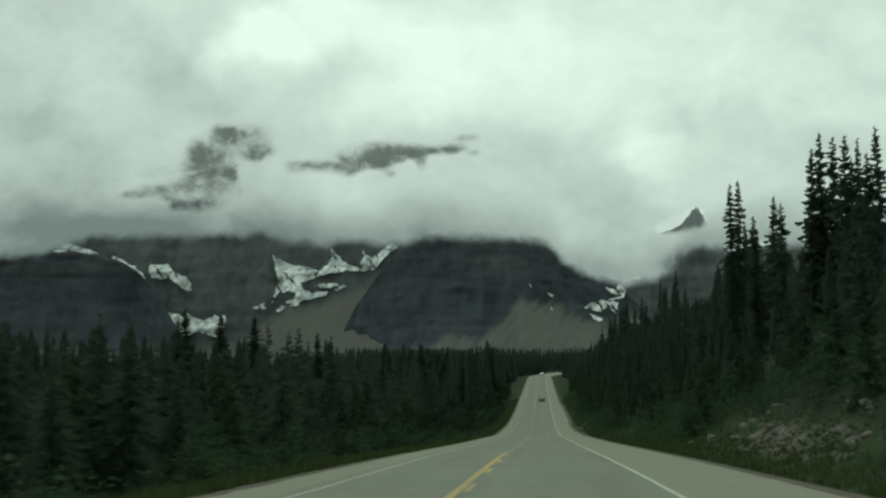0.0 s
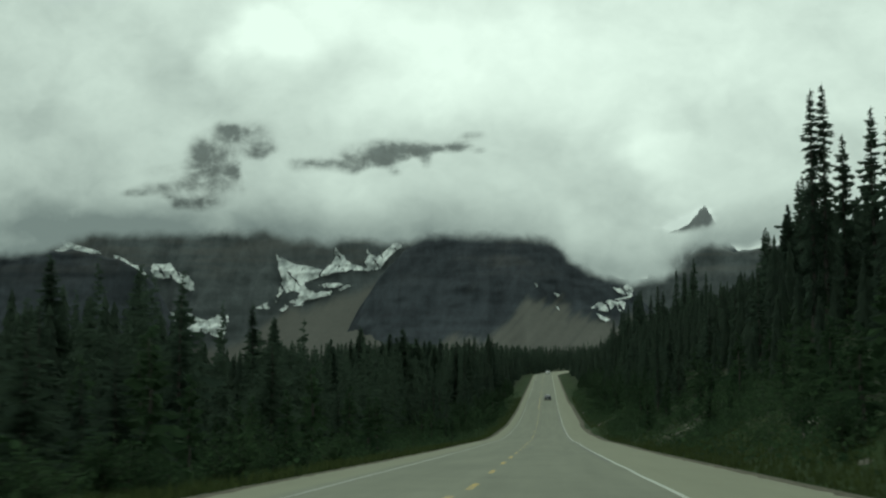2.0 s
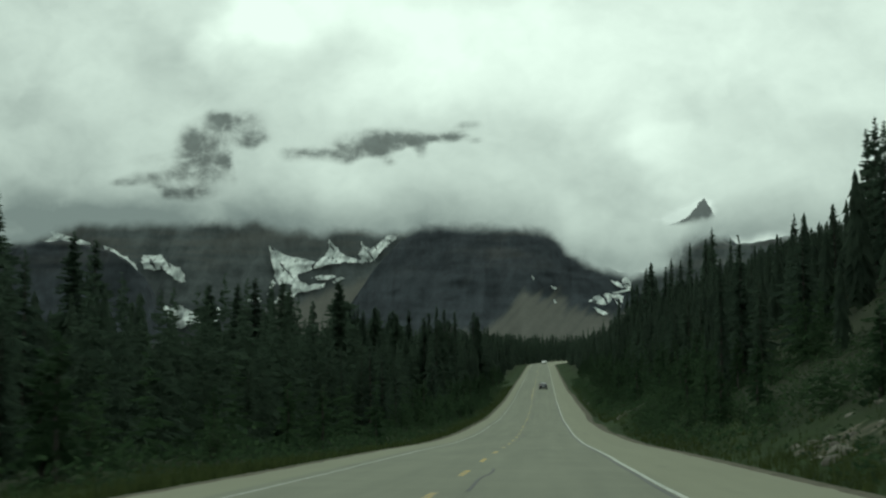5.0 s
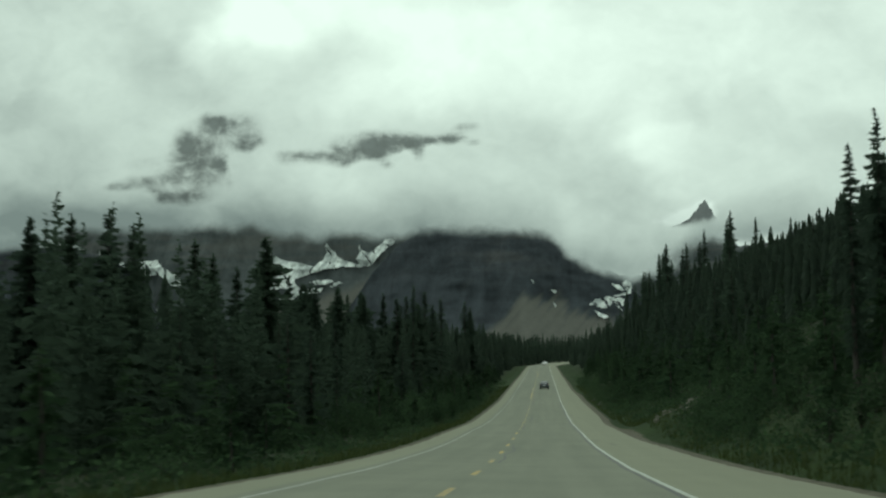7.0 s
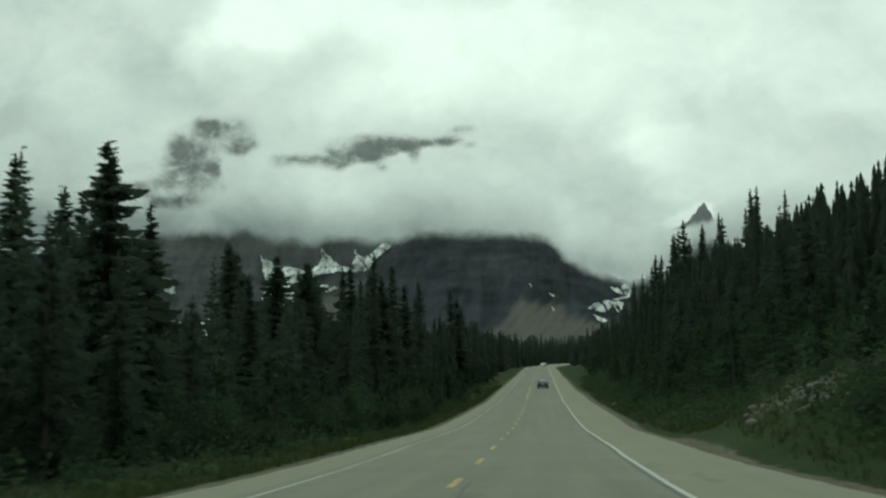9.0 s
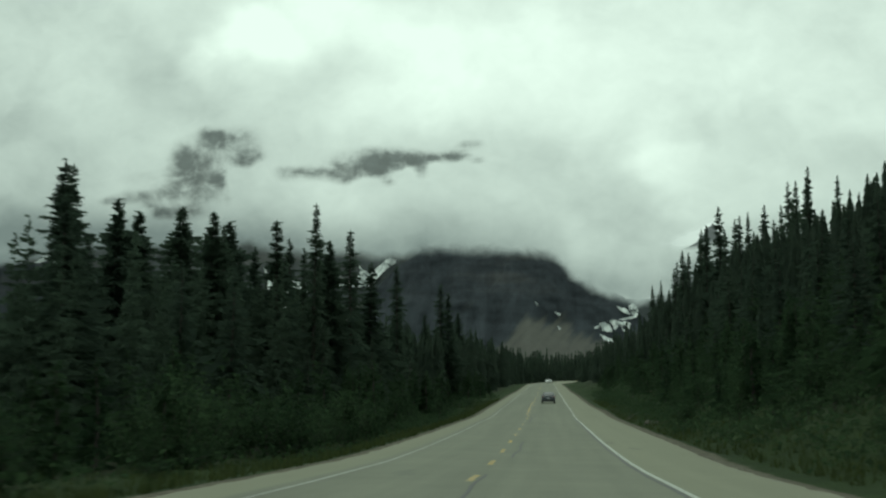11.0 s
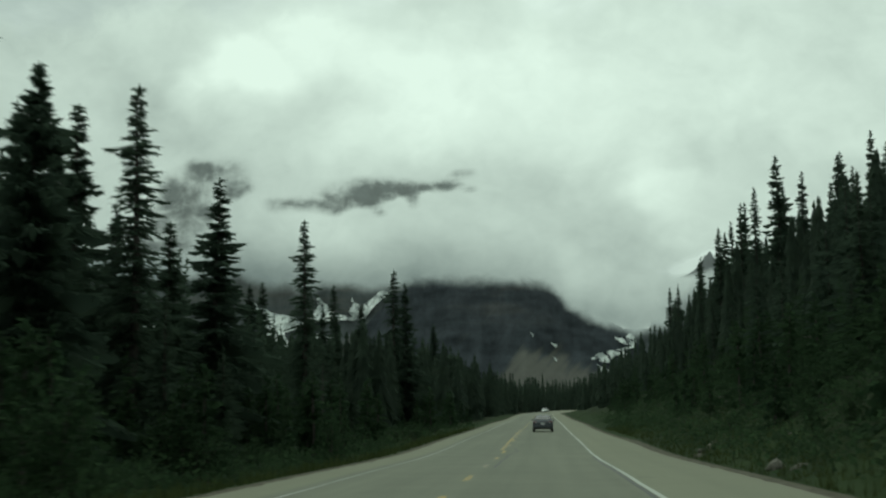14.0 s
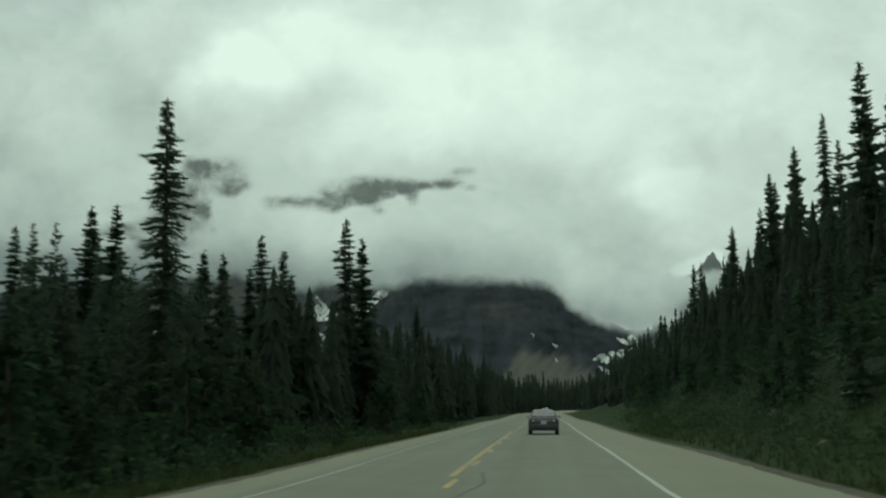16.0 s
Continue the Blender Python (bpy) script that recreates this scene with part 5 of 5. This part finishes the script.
def panel(corners, thick=0.012):
    """A thin plate on four corners, given counter-clockwise as seen from outside."""
    p = [Vector(c) for c in corners]
    n = (p[1] - p[0]).cross(p[2] - p[0]).normalized() * thick
    bm = bmesh.new()
    a = [bm.verts.new(q) for q in p]
    b = [bm.verts.new(q + n) for q in p]
    bm.faces.new(list(reversed(a)))
    bm.faces.new(b)
    for i in range(4):
        bm.faces.new((a[i], a[(i + 1) % 4], b[(i + 1) % 4], b[i]))
    return bm


def wheel(parent, x, y):
    bm = bmesh.new()
    bmesh.ops.create_cone(bm, cap_ends=True, segments=28, radius1=0.325, radius2=0.325, depth=0.21, matrix=Matrix.Rotation(math.pi / 2, 4, "Y"))
    bmesh.ops.bevel(bm, geom=[e for e in bm.edges if len(e.link_faces) == 2 and any(len(f.verts) > 4 for f in e.link_faces)], offset=0.035, segments=2, affect="EDGES", profile=0.5)
    w = bm_object("wheel", bm, RUBBER, parent)
    w.matrix_basis = Matrix.Translation((x, y, 0.325))
    rim = bmesh.new()
    bmesh.ops.create_cone(rim, cap_ends=True, segments=20, radius1=0.21, radius2=0.19, depth=0.03, matrix=Matrix.Translation((0.108 if x > 0 else -0.108, 0, 0)) @ Matrix.Rotation(math.pi / 2 if x > 0 else -math.pi / 2, 4, "Y"))
    bm_object("rim", rim, ALLOY, w)


def car(m, paint, label):
    """A hatch-backed saloon, its nose along +y."""
    ob = thing("car", m, label, "car")
    def ring(y, w, zb, zs, zt, wt):
        half = [(0.0, zb), (0.80 * w, zb), (0.97 * w, zb + 0.10), (w, 0.5 * (zb + zs)), (0.985 * w, zs), (0.95 * w, zs + 0.06), (wt, zt), (0, zt + 0.025)]
        return [(x, y, z) for x, z in half] + [(-x, y, z) for x, z in reversed(half[1:-1])] + [(half[0][0], y, half[0][1])]
    bm = loft([ring(-2.30, 0.78, 0.36, 0.74, 0.86, 0.62), ring(-2.24, 0.86, 0.30, 0.80, 0.98, 0.70), ring(-2.05, 0.90, 0.24, 0.84, 1.03, 0.76),
               ring(-1.4, 0.91, 0.22, 0.86, 0.99, 0.78), ring(0, 0.91, 0.20, 0.84, 0.95, 0.80), ring(1.1, 0.90, 0.20, 0.80, 0.96, 0.78),
               ring(1.8, 0.88, 0.22, 0.70, 0.86, 0.70), ring(2.2, 0.80, 0.26, 0.62, 0.74, 0.58), ring(2.32, 0.66, 0.32, 0.52, 0.60, 0.45)])
    bm_object("body", bm, paint, ob, smooth=True)
    def arch(y, wb, zb, wt, zt):
        return [(wb, y, zb), (0.5 * (wb + wt) + 0.02, y, 0.5 * (zb + zt)), (wt, y, zt - 0.03), (wt * 0.7, y, zt), (0, y, zt + 0.015), (-wt * 0.7, y, zt), (-wt, y, zt - 0.03), (-0.5 * (wb + wt) - 0.02, y, 0.5 * (zb + zt)), (-wb, y, zb)]
    cab = loft([arch(-1.98, 0.78, 0.95, 0.74, 1.02), arch(-1.35, 0.80, 0.93, 0.60, 1.36), arch(-0.9, 0.81, 0.93, 0.60, 1.44), arch(0.0, 0.81, 0.92, 0.60, 1.47), arch(0.45, 0.81, 0.92, 0.60, 1.41), arch(1.25, 0.78, 0.90, 0.72, 0.96)])
    bm_object("cabin", cab, paint, ob, smooth=True)
    bm_object("rear_window", panel(((-0.69, -1.93, 1.065), (0.69, -1.93, 1.065), (0.555, -1.385, 1.365), (-0.555, -1.385, 1.365)), 0.03), GLASS, ob)
    bm_object("windscreen", panel(((0.68, 1.20, 1.0), (-0.68, 1.20, 1.0), (-0.56, 0.50, 1.41), (0.56, 0.50, 1.41)), 0.03), GLASS, ob)
    for s in (-1, 1):
        a = [(s * 0.80, -1.25, 0.98), (s * 0.80, 0.75, 0.98), (s * 0.63, 0.25, 1.40), (s * 0.63, -0.95, 1.38)]
        bm_object("side_window", panel(a if s > 0 else list(reversed(a)), 0.03), GLASS, ob)
        lamp = bm_object("tail_light", box(0.30, 0.10, 0.17, 0.03, (s * 0.66, -2.24, 0.84)), LAMP_RED, ob)
        bm_object("reversing_lens", box(0.10, 0.03, 0.06, 0.01, (s * 0.60, -2.30, 0.82)), LAMP_WHITE, lamp)
        bm_object("headlight", box(0.32, 0.12, 0.13, 0.03, (s * 0.58, 2.18, 0.66)), LAMP_WHITE, ob)
        mirror = bm_object("wing_mirror", box(0.18, 0.12, 0.15, 0.03, (s * 0.94, 0.70, 1.02)), paint, ob)
        bm_object("mirror_glass", box(0.14, 0.012, 0.11, 0.004, (s * 0.94, 0.635, 1.02)), CHROME, mirror)
        bm_object("exhaust_pipe", box(0.09, 0.12, 0.06, 0.02, (s * 0.55, -2.25, 0.31)), CHROME, ob)
        bm_object("door_handle", box(0.025, 0.16, 0.03, 0.008, (s * 0.915, -0.5, 0.84)), CHROME, ob)
        for y in (-1.42, 1.38):
            wheel(ob, s * 0.79, y)
    bm_object("rear_bumper", box(1.66, 0.16, 0.20, 0.05, (0, -2.27, 0.50)), paint, ob)
    bm_object("bumper_trim", box(1.45, 0.10, 0.12, 0.03, (0, -2.29, 0.36)), TRIM, ob)
    bm_object("number_plate", box(0.33, 0.015, 0.16, 0.005, (0, -2.335, 0.70)), PLATE, ob)
    bm_object("boot_trim", box(0.72, 0.02, 0.035, 0.008, (0, -2.325, 0.83)), CHROME, ob)
    bm_object("brake_light", box(0.34, 0.02, 0.025, 0.006, (0, -1.36, 1.395)), LAMP_RED, ob)
    return ob


def on_road(x, y, heading=0.0):
    pitch = math.degrees(math.atan((road_z(y + 2) - road_z(y - 2)) / 4))
    return pose(x + bend(y), y, road_z(y) + 0.004, 0, 0, heading) @ pose(0, 0, 0, pitch if abs(heading) < 90 else -pitch)


car(on_road(-0.1, 379.0), SLATE, "dark slate grey saloon car on the road ahead")
car(on_road(-3.3, 712, 180 - 13), PALE, "small distant white car rounding the bend")
for ob in [o for o in bpy.data.objects if o.parent is None and o.matrix_basis.translation.z < -55]:
    for o in [*ob.children_recursive, ob]:
        bpy.data.objects.remove(o)
